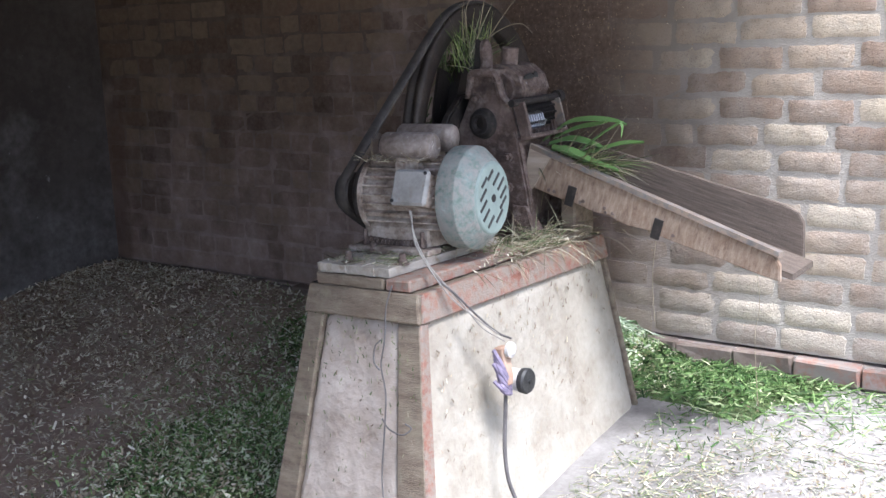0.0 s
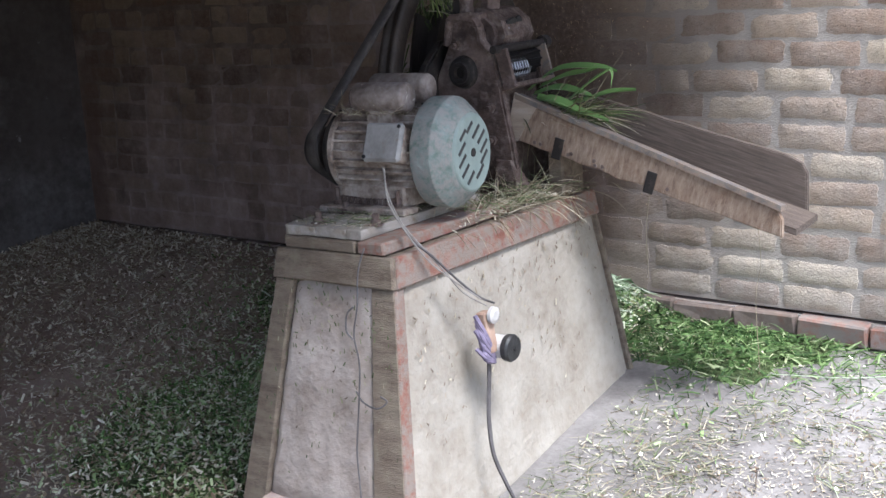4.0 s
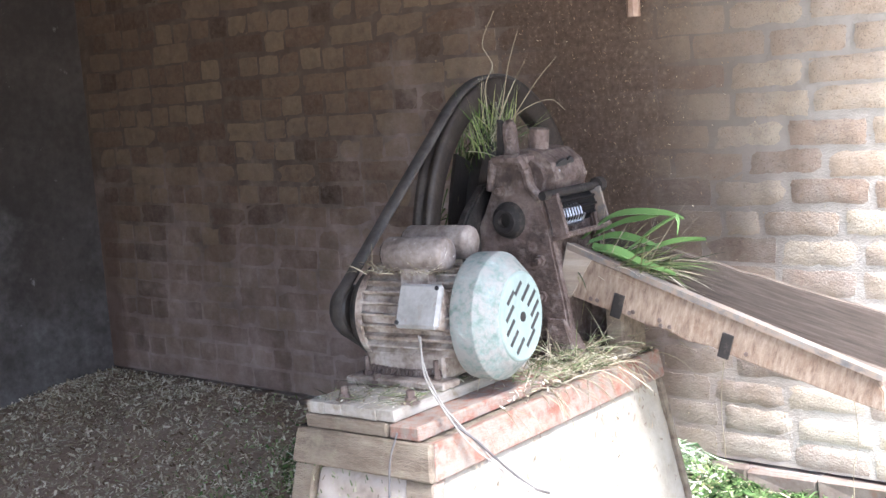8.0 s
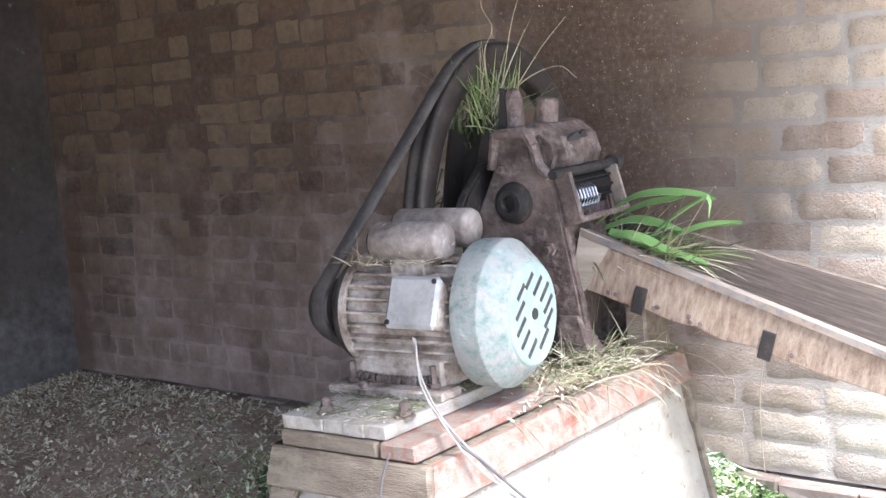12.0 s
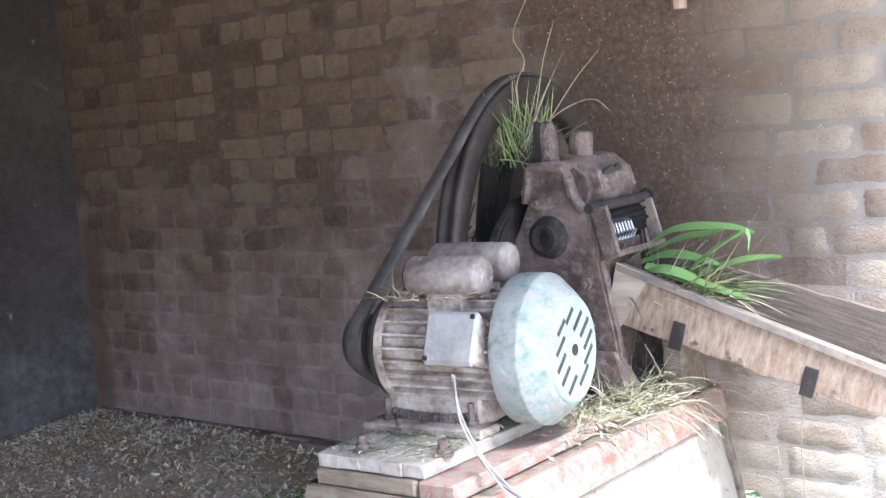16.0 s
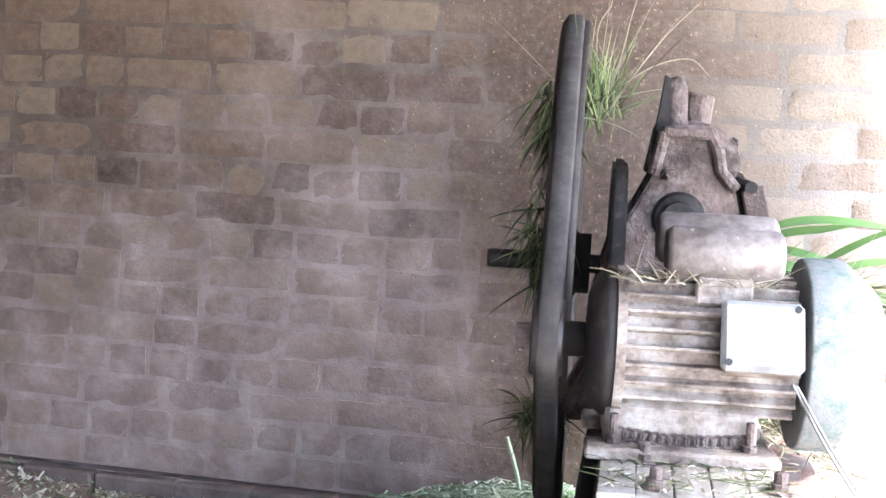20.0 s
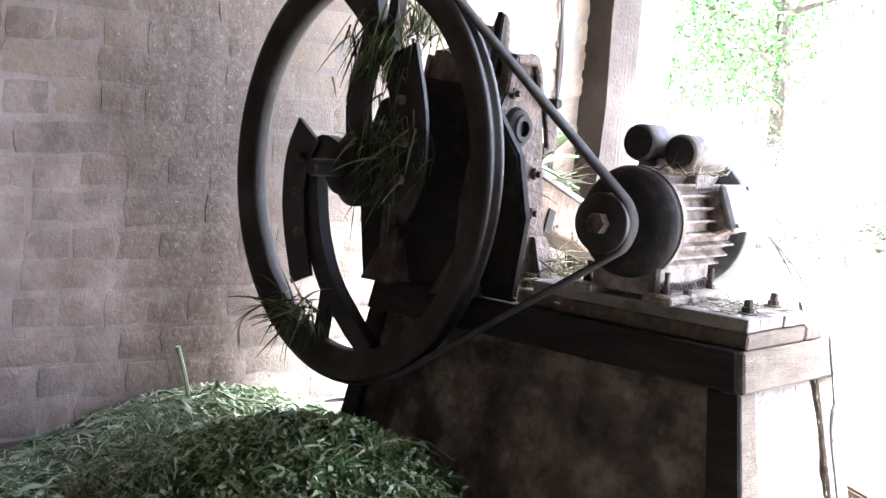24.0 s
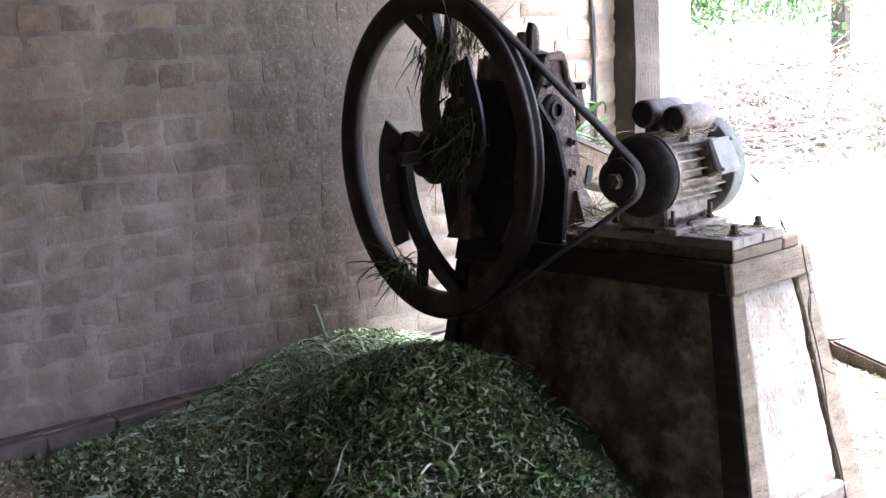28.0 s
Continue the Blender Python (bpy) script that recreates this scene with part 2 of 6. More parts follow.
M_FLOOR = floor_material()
M_EARTH = simple("trodden_yard_earth", [(0.3, (0.26, 0.235, 0.20)), (0.5, (0.36, 0.33, 0.285)), (0.7, (0.45, 0.42, 0.375))], 0.8, 0.95, coord="world", fine=12.0, bump=0.6, dist=0.02)
M_WHITE = simple("limewashed_mud_plaster", [(0.28, (0.17, 0.138, 0.106)), (0.40, (0.25, 0.22, 0.18)), (0.55, (0.31, 0.282, 0.238)), (0.75, (0.365, 0.338, 0.292))], 7.0, 0.9, bump=0.8, dist=0.007, fine=42.0, dust=(0.25, 0.19, 0.13), dust_at=(0.65, 0.74))
M_GREYLIME = simple("dirty_lime_plaster", [(0.28, (0.16, 0.123, 0.100)), (0.42, (0.285, 0.238, 0.205)), (0.58, (0.37, 0.320, 0.284)), (0.75, (0.43, 0.382, 0.345))], 8.0, 0.9, bump=0.8, dist=0.007, fine=34.0, dust=(0.23, 0.18, 0.14), dust_at=(0.60, 0.72))
# West-side timber: the shade on that side is put into this dark colour.
M_SHADETIMBER = simple("greasy_shaded_timber", [(0.3, (0.010, 0.008, 0.007)), (0.5, (0.020, 0.016, 0.014)), (0.7, (0.048, 0.039, 0.034))], 5.0, 0.8, stretch=(7.0, 1.0, 7.0), bump=0.6, dist=0.003)
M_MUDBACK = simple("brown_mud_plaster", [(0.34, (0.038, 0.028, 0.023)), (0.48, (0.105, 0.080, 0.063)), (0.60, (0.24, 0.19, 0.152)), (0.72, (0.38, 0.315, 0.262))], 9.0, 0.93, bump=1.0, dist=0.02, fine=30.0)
M_BOARD = simple("weathered_grey_board", [(0.25, (0.17, 0.135, 0.105)), (0.5, (0.30, 0.245, 0.195)), (0.75, (0.42, 0.36, 0.30))], 6.0, 0.85, stretch=(1.0, 1.0, 9.0), bump=0.6, dist=0.002)
M_BEAM = simple("brown_timber_beam", [(0.30, (0.075, 0.055, 0.040)), (0.5, (0.160, 0.126, 0.095)), (0.70, (0.245, 0.205, 0.160))], 8.0, 0.88, stretch=(1.0, 5.0, 5.0), bump=0.9, dist=0.004, dust=(0.20, 0.17, 0.125), dust_at=(0.50, 0.68))
M_REDBEAM = simple("timber_with_worn_red_paint", [(0.30, (0.17, 0.058, 0.040)), (0.48, (0.205, 0.098, 0.070)), (0.70, (0.235, 0.172, 0.140))], 14.0, 0.85, stretch=(3.0, 1.0, 3.0), bump=0.9, dist=0.004, dust=(0.205, 0.168, 0.142), dust_at=(0.40, 0.56))
M_PALE = simple("bleached_plank", [(0.25, (0.16, 0.138, 0.115)), (0.5, (0.28, 0.252, 0.222)), (0.75, (0.39, 0.362, 0.330))], 6.0, 0.85, stretch=(6.0, 1.0, 6.0), bump=0.6, dist=0.002, dust=(0.16, 0.125, 0.085), dust_at=(0.52, 0.66))
M_TROUGH = simple("sawn_trough_board", [(0.32, (0.095, 0.062, 0.043)), (0.46, (0.180, 0.130, 0.096)), (0.64, (0.27, 0.212, 0.164))], 5.0, 0.85, stretch=(17.0, 6.0, 4.0), bump=0.9, dist=0.003, fine=22.0, dust=(0.15, 0.092, 0.058), dust_at=(0.50, 0.70), turn=radians(-16.7))
M_TROUGHIN = simple("dark_worn_trough_board", [(0.30, (0.040, 0.030, 0.025)), (0.5, (0.085, 0.065, 0.053)), (0.70, (0.145, 0.115, 0.096))], 9.0, 0.8, stretch=(1.0, 9.0, 22.0), bump=0.8, dist=0.003, turn=radians(-16.7))
M_TIN = simple("dull_tin_strip", [(0.3, (0.055, 0.050, 0.048)), (0.5, (0.10, 0.095, 0.093)), (0.7, (0.17, 0.163, 0.160))], 12.0, 0.6, 0.2, bump=0.4, dust=(0.16, 0.122, 0.095), dust_at=(0.40, 0.58))
M_IRON = simple("rusty_cast_iron", [(0.30, (0.032, 0.022, 0.019)), (0.48, (0.088, 0.062, 0.053)), (0.68, (0.175, 0.130, 0.113))], 14.0, 0.68, 0.25, bump=1.0, dist=0.008, fine=70.0, dust=(0.19, 0.155, 0.135), dust_at=(0.50, 0.72))
M_DARKIRON = simple("dark_oily_iron", [(0.25, (0.010, 0.008, 0.007)), (0.5, (0.020, 0.016, 0.014)), (0.75, (0.045, 0.036, 0.031))], 10.0, 0.46, 0.2, bump=0.4, dist=0.002, spec=0.5)
M_SOOT = simple("sooty_cast_iron", [(0.25, (0.007, 0.006, 0.005)), (0.5, (0.015, 0.012, 0.011)), (0.75, (0.038, 0.030, 0.026))], 12.0, 0.75, 0.0, bump=0.7, dist=0.003, fine=60.0, dust=(0.055, 0.044, 0.037), dust_at=(0.54, 0.72))
# Roller colour near black, to put the feed mouth's shade into it.
M_PITCH = simple("cavity_black_iron", [(0.3, (0.004, 0.004, 0.004)), (0.7, (0.012, 0.010, 0.010))], 14.0, 0.7, 0.0, bump=0.5, dist=0.002, spec=0.15)
M_WHEEL = simple("dusty_iron_rim", [(0.3, (0.013, 0.010, 0.008)), (0.5, (0.030, 0.023, 0.019)), (0.7, (0.070, 0.055, 0.046))], 9.0, 0.62, 0.0, bump=0.5, dist=0.002, spec=0.3)
M_STEEL = simple("worn_bright_steel", [(0.3, (0.16, 0.16, 0.17)), (0.7, (0.34, 0.34, 0.36))], 20.0, 0.35, 0.9, bump=0.2)
M_RUBBER = simple("dusty_black_belt", [(0.3, (0.026, 0.022, 0.020)), (0.7, (0.075, 0.065, 0.058))], 25.0, 0.85, bump=0.3)
M_MOTOR = simple("dirt_caked_motor_paint", [(0.34, (0.07, 0.049, 0.038)), (0.48, (0.225, 0.180, 0.150)), (0.64, (0.40, 0.355, 0.315))], 19.0, 0.75, 0.1, bump=0.9, dist=0.004, dust=(0.18, 0.12, 0.085), dust_at=(0.58, 0.72))
M_COVER = simple("chalky_mint_green_paint", [(0.30, (0.030, 0.045, 0.038)), (0.42, (0.085, 0.125, 0.110)), (0.58, (0.165, 0.205, 0.192)), (0.72, (0.27, 0.295, 0.283))], 21.0, 0.78, 0.0, bump=0.9, dist=0.003, fine=95.0, dust=(0.205, 0.200, 0.188), dust_at=(0.36, 0.60))
M_GRILLE = simple("pale_mint_grille", [(0.25, (0.135, 0.175, 0.162)), (0.75, (0.22, 0.265, 0.248))], 16.0, 0.6, bump=0.3)
M_LID = simple("grey_box_lid", [(0.30, (0.14, 0.130, 0.122)), (0.5, (0.225, 0.217, 0.208)), (0.70, (0.31, 0.302, 0.292))], 18.0, 0.6, bump=0.5, dist=0.002, dust=(0.20, 0.168, 0.140), dust_at=(0.58, 0.70))
M_CAP = simple("dirty_grey_capacitor_can", [(0.32, (0.07, 0.05, 0.04)), (0.48, (0.165, 0.135, 0.118)), (0.68, (0.31, 0.275, 0.255))], 16.0, 0.6, 0.2, bump=0.4, dust=(0.52, 0.48, 0.44), dust_at=(0.62, 0.70))
M_BLACK = simple("black_plastic_or_opening", [(0.3, (0.012, 0.012, 0.013)), (0.7, (0.035, 0.034, 0.034))], 30.0, 0.5)
M_WOODPLUG = simple("brown_switch_wood", [(0.3, (0.22, 0.13, 0.09)), (0.7, (0.40, 0.29, 0.22))], 20.0, 0.7)
M_CHINA = simple("white_porcelain", [(0.3, (0.34, 0.32, 0.30)), (0.7, (0.50, 0.48, 0.46))], 20.0, 0.35)
M_CLOTH = simple("faded_violet_rag", [(0.3, (0.10, 0.085, 0.13)), (0.7, (0.24, 0.20, 0.28))], 40.0, 0.9)
M_WIREW = simple("pale_flex", [(0.3, (0.15, 0.135, 0.12)), (0.7, (0.27, 0.25, 0.23))], 40.0, 0.6)
M_WIRED = simple("dark_flex", [(0.3, (0.05, 0.045, 0.045)), (0.7, (0.11, 0.10, 0.10))], 40.0, 0.6)
M_CHAFF = piece_material("chopped_dry_chaff", [(0.0, (0.16, 0.12, 0.08)), (0.35, (0.34, 0.29, 0.20)), (0.7, (0.54, 0.50, 0.38)), (1.0, (0.72, 0.69, 0.59))])
M_CUTLEAF = piece_material("torn_fodder_leaf", [(0.0, (0.03, 0.06, 0.018)), (0.4, (0.075, 0.135, 0.038)), (0.8, (0.15, 0.22, 0.08)), (1.0, (0.34, 0.38, 0.22))])
M_SPECK = piece_material("dried_chaff_speck", [(0.0, (0.16, 0.10, 0.06)), (0.5, (0.27, 0.18, 0.11)), (0.85, (0.40, 0.30, 0.19)), (1.0, (0.58, 0.50, 0.36))])
M_CRUMB = piece_material("trodden_chaff_crumb", [(0.0, (0.10, 0.065, 0.045)), (0.3, (0.20, 0.15, 0.11)), (0.5, (0.30, 0.28, 0.19)), (0.75, (0.38, 0.345, 0.275)), (1.0, (0.56, 0.52, 0.45))])
M_HUSK = piece_material("trodden_pale_husk", [(0.0, (0.16, 0.105, 0.07)), (0.3, (0.32, 0.25, 0.175)), (0.6, (0.48, 0.43, 0.32)), (0.85, (0.62, 0.57, 0.45)), (1.0, (0.78, 0.74, 0.63))])
M_GREEN = piece_material("chopped_green_fodder", [(0.0, (0.067, 0.128, 0.040)), (0.28, (0.152, 0.262, 0.079)), (0.42, (0.195, 0.183, 0.091)), (0.62, (0.256, 0.366, 0.146)), (0.80, (0.451, 0.537, 0.305)), (0.92, (0.647, 0.683, 0.488)), (1.0, (0.800, 0.793, 0.659))])
M_FRESH = piece_material("fresh_maize_leaf", [(0.0, (0.055, 0.115, 0.032)), (0.5, (0.105, 0.19, 0.058)), (1.0, (0.19, 0.285, 0.115))], 0.42)
M_STRAW = piece_material("dry_straw", [(0.0, (0.11, 0.088, 0.055)), (0.5, (0.24, 0.20, 0.135)), (0.85, (0.38, 0.34, 0.25)), (1.0, (0.55, 0.50, 0.39))])
M_SPLASH = piece_material("mud_splash", [(0.0, (0.10, 0.075, 0.055)), (0.6, (0.22, 0.175, 0.13)), (1.0, (0.34, 0.28, 0.21))])
M_DRIED = piece_material("half_dry_grass", [(0.0, (0.045, 0.062, 0.024)), (0.4, (0.11, 0.14, 0.06)), (0.75, (0.22, 0.23, 0.13)), (1.0, (0.38, 0.36, 0.25))])
M_TUFT = piece_material("fresh_grass", [(0.0, (0.05, 0.085, 0.020)), (0.5, (0.12, 0.165, 0.045)), (1.0, (0.30, 0.30, 0.14))])
# Grass tint darkened to stand for the backlight behind the flywheel.
M_DARKGRASS = piece_material("dark_grass", [(0.0, (0.022, 0.032, 0.010)), (0.5, (0.06, 0.085, 0.028)), (0.85, (0.15, 0.16, 0.07)), (1.0, (0.26, 0.23, 0.13))])
M_HEAP = simple("packed_green_chaff", [(0.3, (0.03, 0.048, 0.016)), (0.5, (0.065, 0.095, 0.032)), (0.7, (0.14, 0.16, 0.07))], 30.0, 0.9, coord="world", bump=1.0, dist=0.02, fine=110.0)
M_TWIG = piece_material("cut_brushwood", [(0.0, (0.09, 0.06, 0.05)), (0.3, (0.20, 0.14, 0.12)), (0.6, (0.48, 0.39, 0.34)), (1.0, (0.74, 0.68, 0.63))])
M_LEAF = piece_material("tree_leaves", [(0.0, (0.07, 0.14, 0.05)), (0.5, (0.14, 0.26, 0.09)), (1.0, (0.27, 0.38, 0.17))])
M_BARK = simple("rough_bark", [(0.3, (0.08, 0.06, 0.045)), (0.7, (0.20, 0.16, 0.125))], 8.0, 0.9, bump=1.0, dist=0.02)
M_ROOF = simple("unseen_roof_boards", [(0.3, (0.06, 0.05, 0.042)), (0.7, (0.16, 0.135, 0.11))], 3.0, 0.9, coord="world")

# ---- building helpers ----


def part(name, bm, material, parent=None, label="", smooth=False):
    me = bpy.data.meshes.new(name)
    if smooth:
        for f in bm.faces:
            f.smooth = True
    bm.to_mesh(me)
    bm.free()
    me.materials.append(material)
    ob = new(name, me)
    ob.parent = parent
    if label:
        ob["label"] = label
    return ob


def thing(name, at, label, category, group="", kind="", yaw=0.0):
    ob = new(name)
    ob.empty_display_size = 0.05
    ob.matrix_basis = pose(*at, 0, 0, yaw)
    return tagged(ob, label, category, group, kind)


def box(bm, c, s, m=None, bevel=0.0, rough=0.0):
    """A box of size s about c, turned by m, with its edges broken."""
    t = Matrix.Translation(c) @ (m if m is not None else Matrix.Identity(4)) @ Matrix.Diagonal((*s, 1))
    made = bmesh.ops.create_cube(bm, size=1.0, matrix=t)["verts"]
    if rough:
        for v in made:
            v.co += Vector((random.uniform(-rough, rough), random.uniform(-rough, rough), random.uniform(-rough, rough)))
    if bevel:
        es = list({e for v in made for e in v.link_edges})
        bmesh.ops.bevel(bm, geom=es, offset=bevel, segments=1, affect="EDGES")
    return bm


def lathe(bm, profile, segs=40, m=None, closed=False):
    """Turns (along, radius) pairs about the local x axis."""
    m = m if m is not None else Matrix.Identity(4)
    rings = []
    for a, r in profile:
        rings.append([bm.verts.new(m @ Vector((a, r * math.cos(2 * math.pi * k / segs), r * math.sin(2 * math.pi * k / segs)))) for k in range(segs)])
    pairs = list(zip(rings, rings[1:])) + ([(rings[-1], rings[0])] if closed else [])
    for p, q in pairs:
        for k in range(segs):
            bm.faces.new((p[k], p[(k + 1) % segs], q[(k + 1) % segs], q[k]))
    if not closed:
        if profile[0][1] > 1e-5:
            bm.faces.new(list(reversed(rings[0])))
        if profile[-1][1] > 1e-5:
            bm.faces.new(rings[-1])
    bmesh.ops.recalc_face_normals(bm, faces=bm.faces[:])
    return bm


def sweep(bm, pts, radii, segs=8, caps=True):
    """A tube through points; radii is one number or one for each point."""
    pts = [Vector(p) for p in pts]
    if isinstance(radii, (int, float)):
        radii = [radii] * len(pts)
    rings, up = [], Vector((0.31, 0.17, 0.93)).normalized()
    for k, p in enumerate(pts):
        d = (pts[min(k + 1, len(pts) - 1)] - pts[max(k - 1, 0)]).normalized()
        a = d.cross(up)
        if a.length < 1e-3:
            a = d.cross(Vector((1, 0, 0)))
        a.normalize()
        b = d.cross(a)
        rings.append([bm.verts.new(p + radii[k] * (math.cos(2 * math.pi * j / segs) * a + math.sin(2 * math.pi * j / segs) * b)) for j in range(segs)])
    for p, q in zip(rings, rings[1:]):
        for j in range(segs):
            bm.faces.new((p[j], p[(j + 1) % segs], q[(j + 1) % segs], q[j]))
    if caps:
        bm.faces.new(list(reversed(rings[0])))
        bm.faces.new(rings[-1])
    return bm


def curve_points(ctrl, n=8):
    """A smooth line through control points (Catmull-Rom)."""
    c = [Vector(p) for p in ctrl]
    c = [2 * c[0] - c[1]] + c + [2 * c[-1] - c[-2]]
    out = []
    for i in range(1, len(c) - 2):
        for k in range(n):
            t = k / n
            a, b, d, e = c[i - 1], c[i], c[i + 1], c[i + 2]
            out.append(0.5 * ((2 * b) + (d - a) * t + (2 * a - 5 * b + 4 * d - e) * t * t + (3 * b - a - 3 * d + e) * t ** 3))
    out.append(c[-2])
    return out


def slab(bm, outline, lo, hi, m=None, bevel=0.0):
    """A flat outline of (u, w) pairs in the local x-z plane, made solid between y = lo and y = hi."""
    m = m if m is not None else Matrix.Identity(4)
    a = [bm.verts.new(m @ Vector((u, lo, w))) for u, w in outline]
    b = [bm.verts.new(m @ Vector((u, hi, w))) for u, w in outline]
    fs = [bm.faces.new(a), bm.faces.new(list(reversed(b)))]
    n = len(a)
    for k in range(n):
        fs.append(bm.faces.new((a[k], b[k], b[(k + 1) % n], a[(k + 1) % n])))
    bmesh.ops.recalc_face_normals(bm, faces=fs)
    if bevel:
        es = list({e for f in fs[:2] for e in f.edges})
        bmesh.ops.bevel(bm, geom=es, offset=bevel, segments=2, affect="EDGES")
    return bm


def hexa(bm, p):
    """A solid of eight corners: four below, four above, both anticlockwise."""
    v = [bm.verts.new(q) for q in p]
    for f in ((3, 2, 1, 0), (4, 5, 6, 7), (0, 1, 5, 4), (1, 2, 6, 5), (2, 3, 7, 6), (3, 0, 4, 7)):
        bm.faces.new([v[k] for k in f])
    return bm


def raw(name, verts, faces, material, parent=None, label=""):
    me = bpy.data.meshes.new(name)
    me.from_pydata(verts, [], faces)
    me.materials.append(material)
    ob = new(name, me)
    ob.parent = parent
    if label:
        ob["label"] = label
    return ob


def flakes(places, size, tilt=0.6):
    """Small bent chips, one at each place: vertices and faces."""
    vs, fs = [], []
    for p in places:
        l, w = size() if callable(size) else size
        m = Euler((random.gauss(0, tilt), random.gauss(0, tilt), random.uniform(0, 6.283))).to_matrix()
        k = len(vs)
        b = random.uniform(0.0, 0.35) * l
        for q in ((-l / 2, -w / 2, 0), (l / 2, -w / 2, b), (l / 2, w / 2, b), (-l / 2, w / 2, 0)):
            vs.append(Vector(p) + m @ Vector(q))
        fs.append((k, k + 1, k + 2, k + 3))
    return vs, fs


def blades(roots, length, width, lean=0.6, droop=0.6, steps=4, way=None):
    """Grass blades: tapered bent strips. way: a direction that they favour."""
    vs, fs = [], []
    for r in roots:
        l, w = random.uniform(*length), random.uniform(*width)
        d = Vector((random.gauss(0, lean), random.gauss(0, lean), 1.0))
        if way is not None:
            d = Vector(way) + Vector((random.gauss(0, lean), random.gauss(0, lean), random.gauss(0, lean)))
        d.normalize()
        side = d.cross(Vector((random.gauss(0, 1), random.gauss(0, 1), random.gauss(0, 1)))).normalized()
        p, k = Vector(r), len(vs)
        g = random.uniform(0.2, 1.0) * droop / steps
        for s in range(steps + 1):
            ww = w * (1.0 - (s / steps) ** 2 * 0.92) / 2
            vs += [p - side * ww, p + side * ww]
            p = p + d * l / steps
            d = (d + Vector((0, 0, -g))).normalized()
        for s in range(steps):
            a = k + 2 * s
            fs.append((a, a + 1, a + 3, a + 2))
    return vs, fs


# ---- the shed ----
XL, XR, YF, ZR = -3.34, 1.34, -4.15, 2.32   # plastered wall, end of the brick wall, unseen front wall, unseen roof
LEDGE = 0.262
EAVE = 0.95


def ease(t):
    t = min(1.0, max(0.0, t))
    return t * t * (3 - 2 * t)


def floor_z(x, y):
    return -0.035 + 0.207 * ease((y + 1.85) / 1.8) * (1 - 0.45 * ease((x - 0.6) / 0.7)) + 0.075 * ease((-1.2 - x) / 1.3) * ease((y + 1.7) / 1.5) + 0.006 * noise.noise((x * 1.7, y * 1.7, 0))


def heap_z(x, y):
    """Height of the chaff above the floor."""
    a = math.atan2(y + 0.74, x + 0.72)
    r = math.hypot((x + 0.72) / 1.0, (y + 0.74) / 1.05) * (1 + 0.10 * math.sin(2 * a + 0.6) + 0.06 * math.sin(5 * a))
    h = 0.375 * max(0.0, 1 - r / 0.58) ** 0.92 if r < 0.58 else 0.0
    h -= 0.05 * max(0.0, 1 - r / 0.16)
    r2 = math.hypot((x + 0.62) / 0.62, (y + 0.10) / 0.34)
    h = max(h, 0.165 * max(0.0, 1 - r2 ** 1.6))
    r3 = math.hypot((x + 1.05) / 0.72, (y + 0.30) / 0.42)
    h = max(h, 0.075 * max(0.0, 1 - r3 ** 1.5))
    r5 = math.hypot((x + 0.98) / 0.58, (y + 1.20) / 0.55) * (1 + 0.3 * noise.noise((x * 3, y * 3, 5)))
    h = max(h, 0.032 * max(0.0, 1 - r5))
    r4 = math.hypot((x - 0.10) / 0.46, (y + 0.12) / 0.36) * (1 + 0.45 * noise.noise((x * 4, y * 4, 7)))
    h = max(h, 0.024 * max(0.0, 1 - r4))
    return h + 0.012 * noise.noise((x * 9, y * 9, 3)) * min(1.0, h * 12)


def ground_z(x, y):
    return floor_z(x, y) + heap_z(x, y)


bm = bmesh.new()
nx, ny = 96, 112
grid = [[bm.verts.new((XL - 0.1 + (1.30 - XL + 0.1) * i / nx, YF + (0.0 - YF) * j / ny, floor_z(XL - 0.1 + (1.30 - XL + 0.1) * i / nx, YF + (0.0 - YF) * j / ny))) for j in range(ny + 1)] for i in range(nx + 1)]
for i in range(nx):
    for j in range(ny):
        bm.faces.new((grid[i][j], grid[i + 1][j], grid[i + 1][j + 1], grid[i][j + 1]))
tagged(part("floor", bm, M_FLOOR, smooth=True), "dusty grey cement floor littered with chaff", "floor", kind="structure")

bm = bmesh.new()
ring = [0, 3, 6, 10, 16, 26, 45, 90, 200, 600, 1500]
pts = [[bm.verts.new((1.5 + r * math.cos(a), -1.0 + r * math.sin(a), -0.05 + 0.02 * noise.noise((r * 0.6 * math.cos(a), r * 0.6 * math.sin(a), 1)))) for a in [2 * math.pi * k / 48 for k in range(48)]] for r in ring[1:]]
mid = bm.verts.new((1.5, -1.0, -0.05))
for k in range(48):
    bm.faces.new((mid, pts[0][k], pts[0][(k + 1) % 48]))
    for p, q in zip(pts, pts[1:]):
        bm.faces.new((p[k], q[k], q[(k + 1) % 48], p[(k + 1) % 48]))
tagged(part("ground", bm, M_EARTH, smooth=True), "pale trodden earth of the sunny yard", "ground", kind="structure")


def lumpy(bm, c, s, seg, amp, scale):
    """A subdivided box with an uneven skin."""
    made = bmesh.ops.create_cube(bm, size=1.0, matrix=Matrix.Translation(c) @ Matrix.Diagonal((*s, 1)))["verts"]
    es = list({e for v in made for e in v.link_edges})
    bmesh.ops.subdivide_edges(bm, edges=es, cuts=seg, use_grid_fill=True)
    for v in bm.verts:
        v.co += Vector((noise.noise(v.co * scale), noise.noise(v.co * scale + Vector((7, 1, 3))), noise.noise(v.co * scale + Vector((2, 9, 5))))) * amp
    return bm


